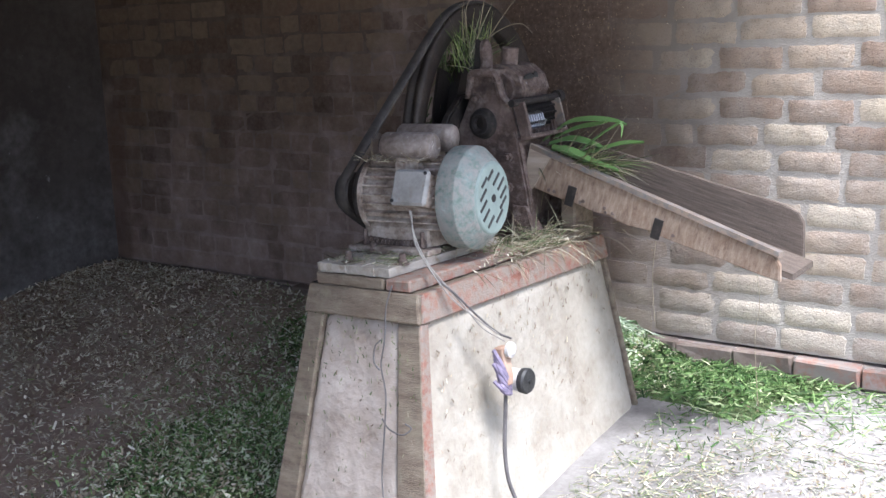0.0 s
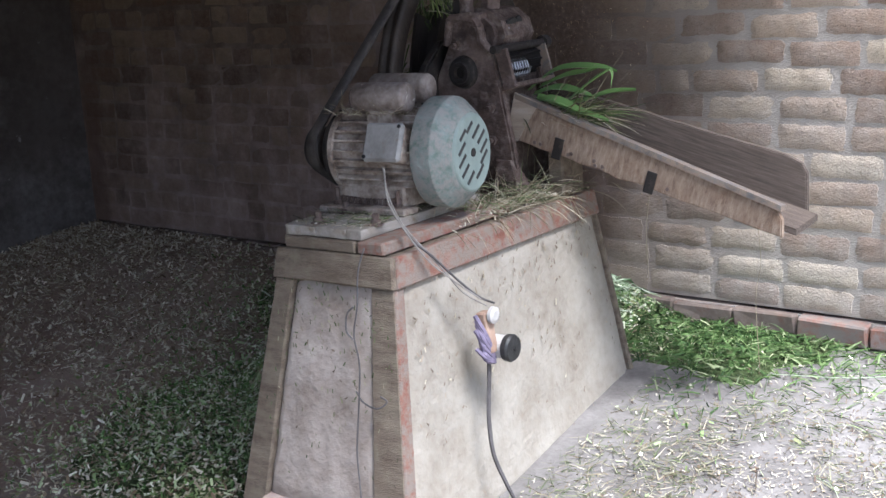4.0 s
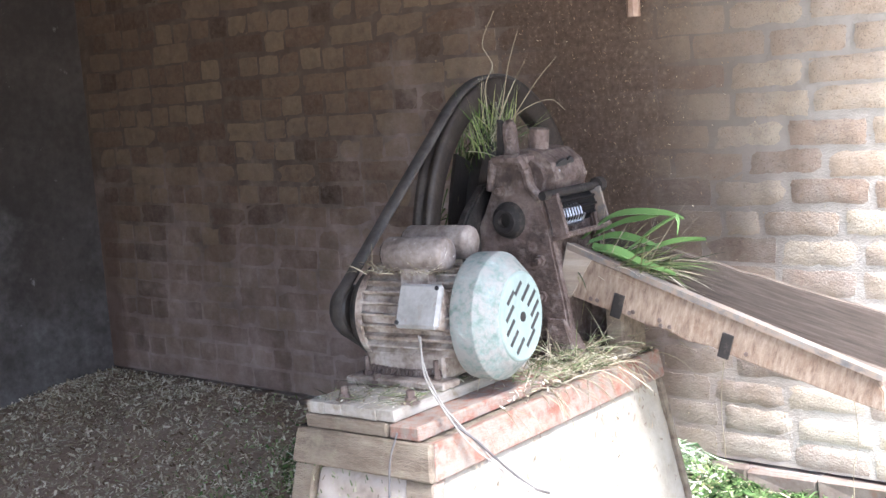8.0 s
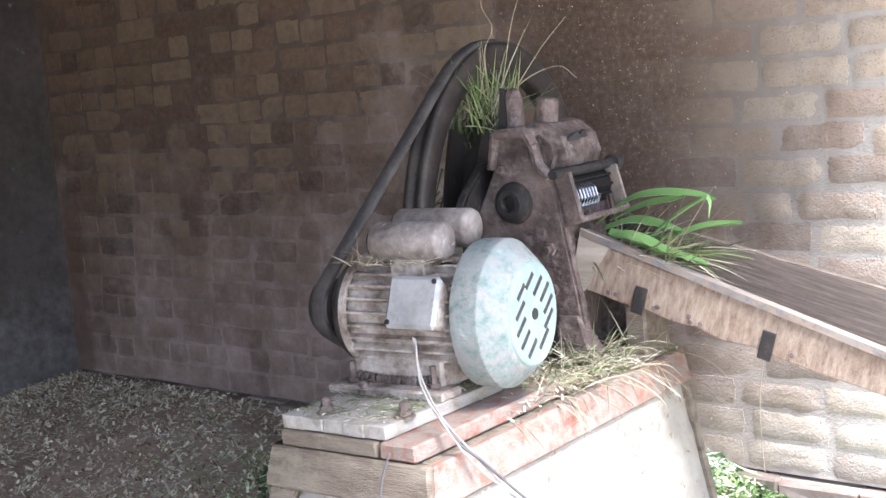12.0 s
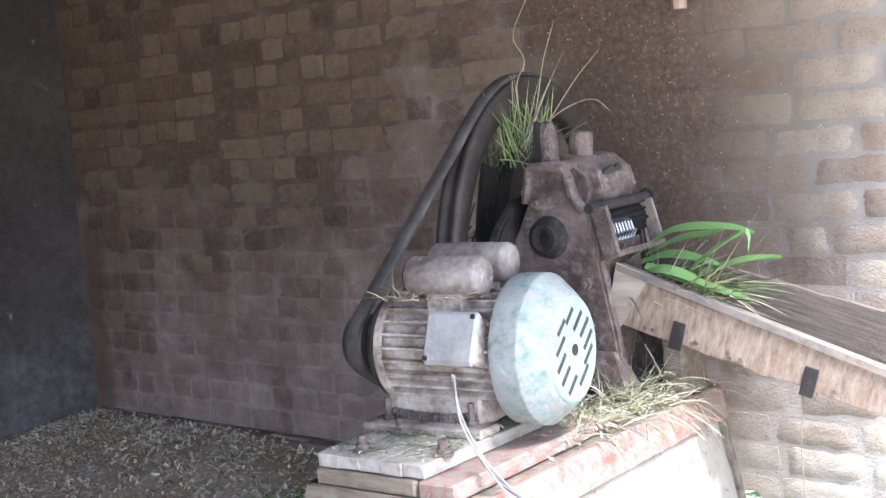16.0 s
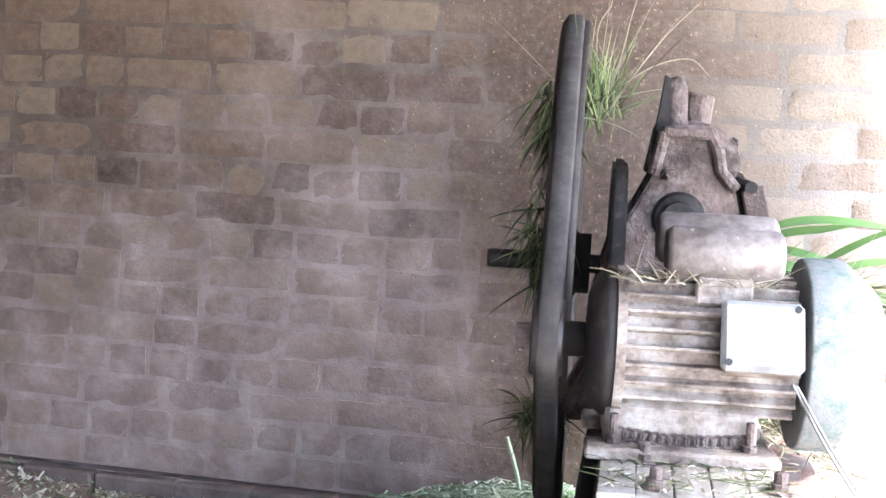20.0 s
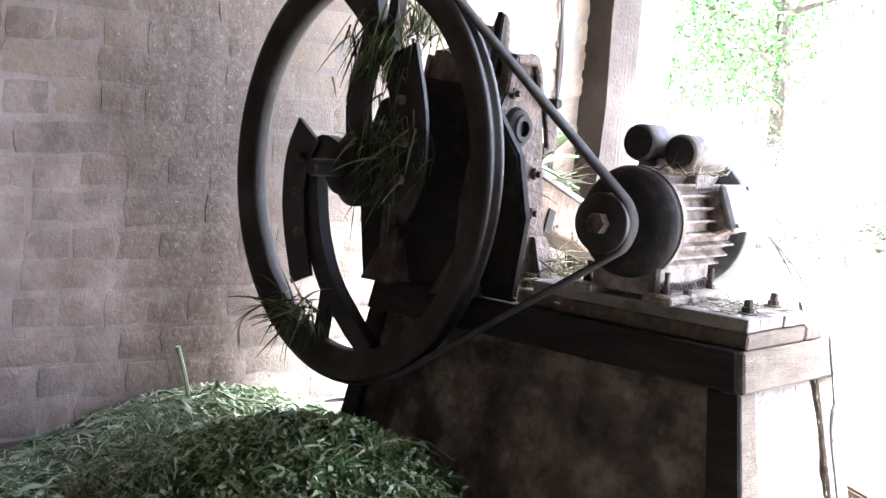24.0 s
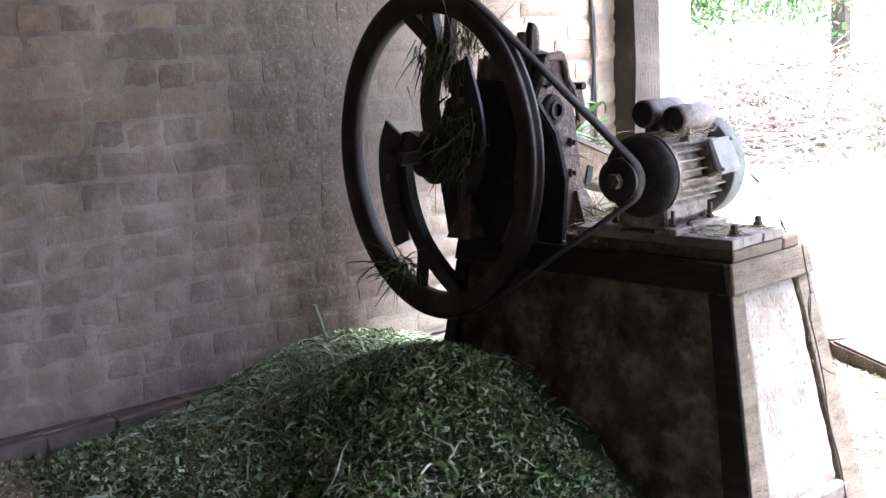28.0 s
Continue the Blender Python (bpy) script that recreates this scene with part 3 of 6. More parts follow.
bm = bmesh.new()
box(bm, ((XL + XR) / 2, 0.125, (LEDGE + ZR) / 2), (XR - XL, 0.25, ZR - LEDGE))
box(bm, ((XL + XR) / 2, 0.12, 0.05), (XR - XL, 0.25, 0.40))
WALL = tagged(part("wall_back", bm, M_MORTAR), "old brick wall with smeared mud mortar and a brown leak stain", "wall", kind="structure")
bm = bmesh.new()
box(bm, (XL - 0.12, YF / 2, ZR / 2 - 0.05), (0.24, -YF + 0.5, ZR + 0.1))
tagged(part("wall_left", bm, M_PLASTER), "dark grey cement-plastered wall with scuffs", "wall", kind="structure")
# Unseen front wall, added to hold daylight back from the west side.
bm = bmesh.new()
box(bm, ((XL - 0.3) / 2 - 0.2, YF - 0.12, ZR / 2 - 0.05), (-0.3 - XL + 0.4, 0.24, ZR + 0.1))
tagged(part("wall_front", bm, M_PLASTER), "unseen plastered front wall, added to keep daylight off the west side", "wall", kind="structure")
# Unseen ceiling, added to shade the shed; its edge sets the daylight's reach.
bm = bmesh.new()
box(bm, ((XL + EAVE) / 2 - 0.15, YF / 2, ZR + 0.09), (EAVE - XL + 0.3, -YF + 0.6, 0.18))
for k in range(9):
    box(bm, (XL + 0.3 + 0.55 * k, YF / 2, ZR - 0.05), (0.09, -YF, 0.1))
tagged(part("ceiling", bm, M_ROOF), "unseen dark plank ceiling on joists, added to shade the shed", "ceiling", kind="structure")

# cement column at the open end of the brick wall
bm = bmesh.new()
lumpy(bm, (0.925, 0.02, ZR / 2), (0.15, 0.26, ZR), 7, 0.012, 6.0)
tagged(part("column", bm, M_COLUMN, smooth=False), "rough brown cement column on the brick wall", "column", kind="structure")

# low kerb along the open side
kerb = thing("kerb", (1.07, -1.2, 0), "low crumbling brown mud-brick kerb along the floor edge", "kerb", kind="structure", yaw=-18.0)
for k in range(7):
    bm = bmesh.new()
    ya, yb = -0.82 + 0.31 * k, -0.82 + 0.31 * k + 0.3098
    za, zb = 0.004 + 0.09 * max(-0.2, ya + 0.15), 0.004 + 0.09 * max(-0.2, yb + 0.15)
    w = random.uniform(0.044, 0.060)
    hexa(bm, [(-w, ya, za - 0.12), (w, ya, za - 0.12), (w, yb, zb - 0.12), (-w, yb, zb - 0.12), (-w, ya, za + 0.050), (w * 0.9, ya, za + 0.046), (w * 0.9, yb, zb + 0.048), (-w, yb, zb + 0.050)])
    bmesh.ops.bevel(bm, geom=bm.edges[:], offset=0.009, segments=2, affect="EDGES")
    for v in bm.verts:
        v.co += Vector((noise.noise(v.co * 14), 0, noise.noise(v.co * 14 + Vector((5, 5, 5))))) * 0.008
    part("kerb_block", bm, M_KERB, kerb)

# ---- chaff heap, litter and grass on the floor ----
vs, fs, n = [], [], 90
x0, x1, y0, y1 = -2.0, 0.75, -1.95, -0.012
for i in range(n + 1):
    for j in range(n + 1):
        x, y = x0 + (x1 - x0) * i / n, y0 + (y1 - y0) * j / n
        h = heap_z(x, y)
        vs.append((x, y, floor_z(x, y) + (h if h > 0.004 else -0.03)))
for i in range(n):
    for j in range(n):
        a = i * (n + 1) + j
        fs.append((a, a + n + 1, a + n + 2, a + 1))
heap = tagged(raw("chaff_heap", vs, fs, M_HEAP), "damp heap of chopped green fodder below the flywheel", "fodder heap", kind="stuff")
for f in heap.data.polygons:
    f.use_smooth = True


def in_pedestal(x, y):
    return -0.58 < x < 0.06 and -1.62 < y < -0.38


green, pale = [], []
while len(green) < 24000:
    x, y = random.uniform(-2.0, 0.7), random.uniform(-1.9, -0.02)
    h = heap_z(x, y)
    if h > 0.004 + random.random() ** 2 * 0.05 and not in_pedestal(x, y):
        x, y = x + random.gauss(0, 0.05), min(-0.012, y + random.gauss(0, 0.05))
        if random.random() < 0.42:
            x, y = x + random.gauss(-0.08, 0.30), min(-0.012, y + random.gauss(-0.06, 0.30))
        if not in_pedestal(x, y):
            green.append((x, y, ground_z(x, y) + random.uniform(0.0, 0.014)))
while len(pale) < 17000:
    x, y = random.uniform(XL, 1.2), -abs(random.gauss(0, 1.6)) - 0.01
    if y > -4.5 and not in_pedestal(x, y) and heap_z(x, y) < 0.25:
        if x > 0 and random.random() < 0.92:
            continue
        pale.append((x, y, ground_z(x, y) + random.uniform(0.001, 0.008)))
bold = []
while len(bold) < 19000:
    x, y = random.uniform(XL, -0.55), -abs(random.gauss(0, 1.5)) - 0.01
    if y > -4.1 and heap_z(x, y) < 0.12 and noise.noise((x * 1.3, y * 1.3, 9)) + random.random() * 1.3 > 0.3:
        bold.append((x, y, ground_z(x, y) + random.uniform(0.001, 0.010)))
v, f = flakes(bold, lambda: (random.uniform(0.007, 0.030), random.uniform(0.0035, 0.010)), 0.5)
tagged(raw("husk_litter", v, f, M_HUSK), "larger pale husk bits strewn over the floor", "chaff", kind="stuff")
side = [p for p in green if p[0] > -0.15 and p[1] > -0.65 and random.random() > 0.25 + 0.9 * max(0.0, p[0] - 0.12)]
green = [p for p in green if not (p[0] > -0.15 and p[1] > -0.65)]
v, f = flakes(side, lambda: (random.uniform(0.010, 0.042), random.uniform(0.002, 0.006)), 0.6)
tagged(raw("wall_fodder", v, f, M_LEAFY), "cut green leaves spilled along the wall foot", "fodder", kind="stuff")
v, f = flakes(green, lambda: (random.uniform(0.007, 0.028), random.uniform(0.003, 0.009)), 0.7)
tagged(raw("fodder_chips", v, f, M_GREEN), "chopped green leaf and stem bits on the heap", "fodder", kind="stuff")
v, f = flakes(pale, lambda: (random.uniform(0.005, 0.018), random.uniform(0.003, 0.008)), 0.4)
tagged(raw("chaff_litter", v, f, M_CHAFF), "dry pale chaff bits strewn over the floor", "chaff", kind="stuff")
grassy = []
while len(grassy) < 5200:
    x, y = random.gauss(-0.66, 0.30), -abs(random.gauss(0.02, 0.22)) - 0.02
    if heap_z(x, y) > 0.01 and x < -0.28:
        grassy.append((x, y, ground_z(x, y)))
v, f = blades(grassy, (0.06, 0.18), (0.003, 0.009), 2.4, 0.6)
v = [Vector((p[0], min(p[1], -0.012), min(p[2], ground_z(p[0], p[1]) + 0.014 + 0.045 * abs(noise.noise((p[0] * 40, p[1] * 40, p[2] * 30)))))) for p in v]
tagged(raw("loose_grass", v, f, piece_material("pale_green_stems", [(0.0, (0.14, 0.22, 0.11)), (0.4, (0.33, 0.42, 0.26)), (0.8, (0.54, 0.60, 0.46)), (1.0, (0.68, 0.70, 0.60))])), "loose pale green stems heaped against the wall", "grass", kind="stuff")
tuft = []
while len(tuft) < 1300:
    x, y = random.gauss(-1.0, 0.35), random.gauss(-0.8, 0.3)
    if heap_z(x, y) > 0.03:
        tuft.append((x, y, ground_z(x, y)))
while len(tuft) < 1700:
    x, y = random.gauss(0.14, 0.17), random.gauss(-0.24, 0.13)
    if y < -0.02 and heap_z(x, y) > 0.003:
        tuft.append((x, y, ground_z(x, y)))
for roots, name, mat, label in ((tuft[:1300], "fodder_leaves", M_GREEN, "torn green leaves lying on the heap"), (tuft[1300:], "cut_leaves", M_CUTLEAF, "torn green leaves by the wall foot")):
    v, f = blades(roots, (0.03, 0.09), (0.004, 0.012), 2.2, 0.8, 3)
    v = [Vector((p[0], min(p[1], -0.012), min(p[2], ground_z(p[0], p[1]) + 0.008 + 0.035 * abs(noise.noise((p[0] * 40, p[1] * 40, p[2] * 30)))))) for p in v]
    tagged(raw(name, v, f, mat), label, "leaves", kind="stuff")
straws = []
while len(straws) < 2200:
    x, y = random.uniform(-0.1, 1.15), random.uniform(-3.4, -0.1)
    if not in_pedestal(x, y) and noise.noise((x * 2.4, y * 2.4, 2)) > -0.02:
        straws.append((x, y, ground_z(x, y) + 0.004))
while len(straws) < 5600:
    x, y = random.gauss(0.55, 0.35), random.gauss(-1.1, 0.35)
    if not in_pedestal(x, y) and x < 1.1 and noise.noise((x * 2.4, y * 2.4, 2)) > -0.12:
        straws.append((x, y, ground_z(x, y) + 0.004))
v, f = blades(straws, (0.015, 0.07), (0.0015, 0.004), 3.0, 1.0, 1)
v = [Vector((p[0], p[1], max(p[2], ground_z(p[0], p[1]) + 0.003) if p[2] < ground_z(p[0], p[1]) + 0.02 else ground_z(p[0], p[1]) + 0.02)) for p in v]
tagged(raw("green_floor_straw", v, [q for k, q in enumerate(f) if k % 3], M_DRIED), "half-green grass bits strewn over the floor", "straw", kind="stuff")
f = [q for k, q in enumerate(f) if k % 3 == 0]
tagged(raw("floor_straw", v, f, M_STRAW), "short dry straws scattered beside the pedestal", "straw", kind="stuff")
M_STALK = simple("pale_green_stalk", [(0.3, (0.30, 0.38, 0.24)), (0.7, (0.48, 0.55, 0.40))], 30.0, 0.6)
dark_straws = []
while len(dark_straws) < 2600:
    x, y = random.uniform(0.25, 1.15), random.uniform(-3.6, -0.9)
    if not in_pedestal(x, y) and noise.noise((x * 3.1, y * 3.1, 5)) > -0.1:
        dark_straws.append((x, y, ground_z(x, y) + 0.003))
v, f = blades(dark_straws, (0.015, 0.08), (0.0015, 0.0035), 3.0, 1.0, 1)
v = [Vector((p[0], p[1], min(max(p[2], ground_z(p[0], p[1]) + 0.003), ground_z(p[0], p[1]) + 0.014))) for p in v]
tagged(raw("brown_floor_straw", v, f, M_SPLASH), "trodden brown straw bits on the floor by the kerb", "straw", kind="stuff")
shade_straws = []
while len(shade_straws) < 1500:
    x, y = random.uniform(-2.6, -0.5), random.uniform(-3.2, -0.7)
    if not in_pedestal(x, y) and heap_z(x, y) < 0.12 and noise.noise((x * 1.9, y * 1.9, 4)) > -0.2:
        shade_straws.append((x, y, ground_z(x, y) + 0.006))
v, f = blades(shade_straws, (0.03, 0.12), (0.0015, 0.0035), 3.0, 1.0, 2)
v = [Vector((p[0], p[1], min(max(p[2], ground_z(p[0], p[1]) + 0.006), ground_z(p[0], p[1]) + 0.016))) for p in v]
tagged(raw("shade_straw", v, f, M_HUSK), "thin pale straws strewn over the shed floor", "straw", kind="stuff")
spilled = []
while len(spilled) < 1500:
    x, y = random.uniform(-0.1, 1.05), -0.03 - abs(random.gauss(0, 0.24))
    if random.random() < 1.1 - 0.75 * x and not in_pedestal(x, y):
        spilled.append((x, y, ground_z(x, y) + 0.004))
v, f = blades(spilled, (0.02, 0.09), (0.0015, 0.006), 2.6, 0.9, 3)
v = [Vector((p[0], min(p[1], -0.012), min(max(p[2], ground_z(p[0], p[1]) + 0.004), ground_z(p[0], p[1]) + 0.03))) for p in v]
tagged(raw("spilled_leaves", v, f, M_CUTLEAF), "torn green leaves thinning out along the wall foot", "leaves", kind="stuff")
crumbs = []
while len(crumbs) < 15000:
    x, y = random.uniform(0.05, 1.2), random.uniform(-3.3, -0.25)
    d = math.hypot((x - 0.80) / 0.42, (y + 1.35) / 0.60)
    if not in_pedestal(x, y) and random.random() < 0.10 + 0.9 * math.exp(-d * d) + 0.35 * max(0.0, noise.noise((x * 3.3, y * 3.3, 8))):
        crumbs.append((x, y, ground_z(x, y) + random.uniform(0.002, 0.006)))
v, f = flakes(crumbs, lambda: (random.uniform(0.004, 0.017), random.uniform(0.0012, 0.0038)), 0.4)
tagged(raw("floor_crumbs", v, f, M_CRUMB), "fine pale and brown chaff trodden into the floor", "chaff", kind="stuff")
stalk = thing("upright_stalk", (-0.70, -0.10, ground_z(-0.70, -0.10)), "single pale green stalk standing up in the heap", "grass stalk")
bm = bmesh.new()
sweep(bm, curve_points([(0.03, 0, -0.03), (0.012, 0, 0.06), (-0.018, 0.0, 0.15)]), 0.006, 6)
part("stem", bm, M_STALK, stalk)

# ---- the yard beyond ----
random.seed(5)
vs, fs = [], []
for k in range(4600):
    t = random.random()
    x, y = random.gauss(7.9, 0.9), random.gauss(4.1, 1.0)
    h = max(0.05, 1.08 + 0.14 * t - 0.36 * math.hypot((x - 7.9) / 1.0, (y - 4.3) / 1.2) ** 2)
    p = Vector((x, y, random.uniform(0, h)))
    d = Vector((random.gauss(0, 1), random.gauss(0, 1), random.gauss(0.1, 0.5))).normalized()
    l, w = random.uniform(0.25, 0.9), random.uniform(0.003, 0.011)
    s = d.cross(Vector((random.gauss(0, 1), random.gauss(0, 1), 1))).normalized() * w
    u = d.cross(s).normalized() * w
    a = len(vs)
    vs += [p - s, p + u, p + s, p + d * l]
    fs += [(a, a + 1, a + 3), (a + 1, a + 2, a + 3), (a + 2, a, a + 3)]
tagged(raw("brushwood_heap", vs, fs, M_TWIG), "tangled heap of cut branches in the sun", "brushwood", kind="stuff")


def tree(at, height, spread, leaves, label):
    t = thing("tree", at, label, "tree", group="yard trees")
    bm = bmesh.new()
    sweep(bm, curve_points([(0, 0, -0.1), (0.05, 0.03, height * 0.3), (-0.06, 0.05, height * 0.6), (0.05, 0, height * 0.85)], 4), [0.16 - 0.008 * k for k in range(13)], 9)
    part("trunk", bm, M_BARK, t)
    tips = []
    for k in range(14):
        a, z = random.uniform(0, 6.283), height * random.uniform(0.25, 0.8)
        l = spread * random.uniform(0.5, 1.0)
        e = Vector((l * math.cos(a), l * math.sin(a), z + random.uniform(-0.2, 0.7)))
        bm = bmesh.new()
        sweep(bm, [(0, 0, z), (e.x * 0.5, e.y * 0.5, z + 0.25), e], [0.05, 0.03, 0.012], 6)
        part("limb", bm, M_BARK, t)
        tips += [Vector((e.x * q, e.y * q, z + (e.z - z) * q)) for q in (0.5, 0.75, 1.0)]
    pl = []
    for k in range(leaves):
        c = random.choice(tips)
        pl.append(c + Vector((random.gauss(0, 0.30), random.gauss(0, 0.30), random.gauss(-0.05, 0.28))))
    v, f = flakes(pl, lambda: (random.uniform(0.04, 0.095), random.uniform(0.018, 0.04)), 0.9)
    raw("crown", v, f, M_LEAF, t)
    return t


tree((9.4, 6.6, 0), 4.6, 1.7, 13000, "leafy green tree with low branches behind the brushwood")
tree((12.4, 6.0, 0), 5.0, 1.8, 9000, "leafy green tree standing in the sunny yard")
tree((17.0, 4.0, 0), 6.0, 2.0, 5000, "far tree pale in the glare")
bush = []
for k in range(6000):
    x = random.uniform(8.5, 17)
    bush.append((x, 5.6 + 0.1 * (x - 8.5) + random.gauss(0, 0.5) - max(0, x - 11) * 0.35, abs(random.gauss(0, 0.42))))
for cx, cy, h, r, n in ((9.3, 3.9, 0.95, 0.55, 2600), (9.9, 3.1, 0.85, 0.6, 2600), (8.7, 4.7, 0.8, 0.4, 1200)):
    for k in range(n):
        x, y = random.gauss(cx, r), random.gauss(cy, r)
        top = h * max(0.1, 1 - 0.5 * math.hypot(x - cx, y - cy) ** 2 / r ** 2) * (0.75 + 0.5 * noise.noise((x * 2, y * 2, 1)))
        bush.append((x, y, random.uniform(0.0, max(0.05, top))))
v, f = flakes(bush, lambda: (random.uniform(0.03, 0.085), random.uniform(0.012, 0.035)), 0.9)
tagged(raw("hedge", v, f, M_LEAF), "low straggling hedge of pale green shrubs", "hedge", kind="stuff")
cart = thing("cart", (9.9, 2.9, 0), "low flat wooden cart standing in the yard", "cart", yaw=20)
bm = bmesh.new()
box(bm, (0, 0, 0.42), (1.6, 1.0, 0.07), bevel=0.015)
part("bed", bm, M_PALE, cart)
for sx in (-0.6, 0.6):
    for sy in (-0.38, 0.38):
        bm = bmesh.new()
        box(bm, (sx, sy, 0.17), (0.09, 0.09, 0.46), bevel=0.01)
        part("leg", bm, M_BEAM, cart)
random.seed(11)

for k in range(16):
    x, y, a, l = random.uniform(0.35, 1.1), random.uniform(-2.2, -0.25), random.uniform(-0.9, 0.5), random.uniform(0.15, 0.45)
    stem = thing("fallen_grass", (x, y, ground_z(x, y) + 0.006), "long thin grass stem lying on the floor", "grass stem", group="loose stems")
    bm = bmesh.new()
    b = random.choice((-1, 1)) * random.uniform(0.03, 0.09)
    sweep(bm, curve_points([(-l / 2 * math.cos(a), -l / 2 * math.sin(a), 0.0), (b * math.sin(a), -b * math.cos(a), 0.006), (l / 2 * math.cos(a), l / 2 * math.sin(a), 0.0)], 6), 0.0011, 5)
    part("stem", bm, M_BARK if k % 3 else M_STALK, stem)

# ---- pedestal ----
M_PINK = simple("lime_smeared_brick", [(0.3, (0.22, 0.15, 0.125)), (0.5, (0.34, 0.265, 0.235)), (0.7, (0.43, 0.37, 0.335))], 9.0, 0.9, bump=0.7, dist=0.005)
PED = thing("machine_pedestal", (-0.264, -0.985, 0), "tapered timber-framed pedestal with limewashed mud panels", "pedestal", yaw=3.1)
TW, TL, BW, PH = 0.362, 0.935, 0.56, 0.71   # top width and length, base width, height
BASE_FRONT, BASE_BACK, ZF = 0.612, 0.565, -0.05   # half lengths of the base, and its foot


def ped(u, v, z):
    """A point of the pedestal: u, v from -1 to 1 across and along, at height z."""
    k, base = z / PH, BASE_FRONT if v < 0 else BASE_BACK
    return Vector((u * (BW + (TW - BW) * k) / 2, v * (base + (TL / 2 - base) * k), z))


def ped_board(name, corners, depth, material, label="", rough=0.002):
    """A board on a face of the pedestal: four corners, thickened inwards."""
    c = [Vector(p) for p in corners]
    nrm = (c[1] - c[0]).cross(c[3] - c[0]).normalized()
    bm = bmesh.new()
    hexa(bm, [p - nrm * depth for p in c] + c)
    bmesh.ops.recalc_face_normals(bm, faces=bm.faces[:])
    bmesh.ops.bevel(bm, geom=bm.edges[:], offset=0.004, segments=1, affect="EDGES")
    return part(name, bm, material, PED, label)


def face(side, a0, a1, z0, z1, out=0.0):
    """Corners on one face. side: 0 front (-y), 1 right (+x), 2 back, 3 left; a from -1 to 1."""
    def p(a, z):
        if side == 0:
            q, n = ped(a, -1, z), Vector((0, -1, 0.12))
        elif side == 1:
            q, n = ped(1, a, z), Vector((1, 0, 0.12))
        elif side == 2:
            q, n = ped(-a, 1, z), Vector((0, 1, 0.12))
        else:
            q, n = ped(-1, -a, z), Vector((-1, 0, 0.12))
        return q + n.normalized() * out
    return [p(a0, z0), p(a1, z0), p(a1, z1), p(a0, z1)]


ZB = 0.635
bm = bmesh.new()
hexa(bm, [ped(-0.93, -0.965, ZF), ped(0.93, -0.965, ZF), ped(0.93, 0.965, ZF), ped(-0.93, 0.965, ZF), ped(-0.93, -0.965, 0.69), ped(0.93, -0.965, 0.69), ped(0.93, 0.965, 0.69), ped(-0.93, 0.965, 0.69)])
part("core", bm, M_MUDBACK, PED)


def panel(side, a0, a1, z0, z1, out, material, label, amp):
    """Hand-trowelled plaster: a dense sheet with an uneven face."""
    c = face(side, a0, a1, z0, z1, out)
    bm = bmesh.new()
    n, m = 26, 26
    nrm = (c[1] - c[0]).cross(c[3] - c[0]).normalized()
    g = []
    for i in range(n + 1):
        row = []
        for j in range(m + 1):
            s, t = i / n, j / m
            p = (c[0] * (1 - s) + c[1] * s) * (1 - t) + (c[3] * (1 - s) + c[2] * s) * t
            h = amp * (noise.noise(p * 9) + 0.6 * noise.noise(p * 27)) - (0.012 if i in (0, n) or j in (0, m) else 0)
            row.append(bm.verts.new(p + nrm * h))
        g.append(row)
    for i in range(n):
        for j in range(m):
            bm.faces.new((g[i][j], g[i + 1][j], g[i + 1][j + 1], g[i][j + 1]))
    return part("panel", bm, material, PED, label, smooth=True)


panel(0, -0.71, 0.63, 0.078, ZB + 0.004, -0.008, M_GREYLIME, "limewashed end panel", 0.006)
panel(1, -0.93, 0.985, 0.005, ZB + 0.004, -0.003, M_WHITE, "limewashed side panel", 0.003)
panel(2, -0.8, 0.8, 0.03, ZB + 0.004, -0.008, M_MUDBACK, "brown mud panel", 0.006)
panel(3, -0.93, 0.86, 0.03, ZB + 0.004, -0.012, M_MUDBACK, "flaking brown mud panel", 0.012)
ped_board("post", face(0, -1.0, -0.70, ZF, ZB, 0.002), 0.03, M_BEAM)
ped_board("post", face(0, 0.62, 1.0, ZF, ZB, 0.002), 0.03, M_BEAM)
ped_board("post", face(1, -1.0, -0.93, ZF, ZB, 0.003), 0.03, M_REDBEAM, "edge board with worn red paint")
ped_board("post", face(1, 0.965, 1.0, ZF, ZB, 0.002), 0.02, M_BEAM)
ped_board("post", face(3, 0.86, 1.0, ZF, ZB, 0.003), 0.03, M_SHADETIMBER, "post darkened for the shaded west side")
ped_board("post", face(3, -1.0, -0.90, ZF, ZB, 0.002), 0.03, M_SHADETIMBER, "post darkened for the shaded west side")
ped_board("bottom_rail", face(1, -0.93, 0.965, ZF, 0.012, 0.004), 0.03, M_BEAM)
ped_board("bottom_rail", face(0, -0.70, 0.62, ZF, 0.006, 0.002), 0.03, M_BEAM)
ped_board("top_beam", face(0, -1.02, 1.02, ZB, PH, 0.012), 0.05, M_BEAM, "grey-brown end beam")
ped_board("top_beam", face(1, -0.995, 1.0, ZB, PH, 0.010), 0.05, M_REDBEAM, "side beam with worn red paint")
ped_board("top_beam", face(2, -1.0, 1.0, ZB, PH, 0.010), 0.05, M_BEAM)
ped_board("top_beam", face(3, -1.0, 0.995, ZB, PH, 0.010), 0.05, M_SHADETIMBER, "greasy side beam, darkened for the shaded west side")
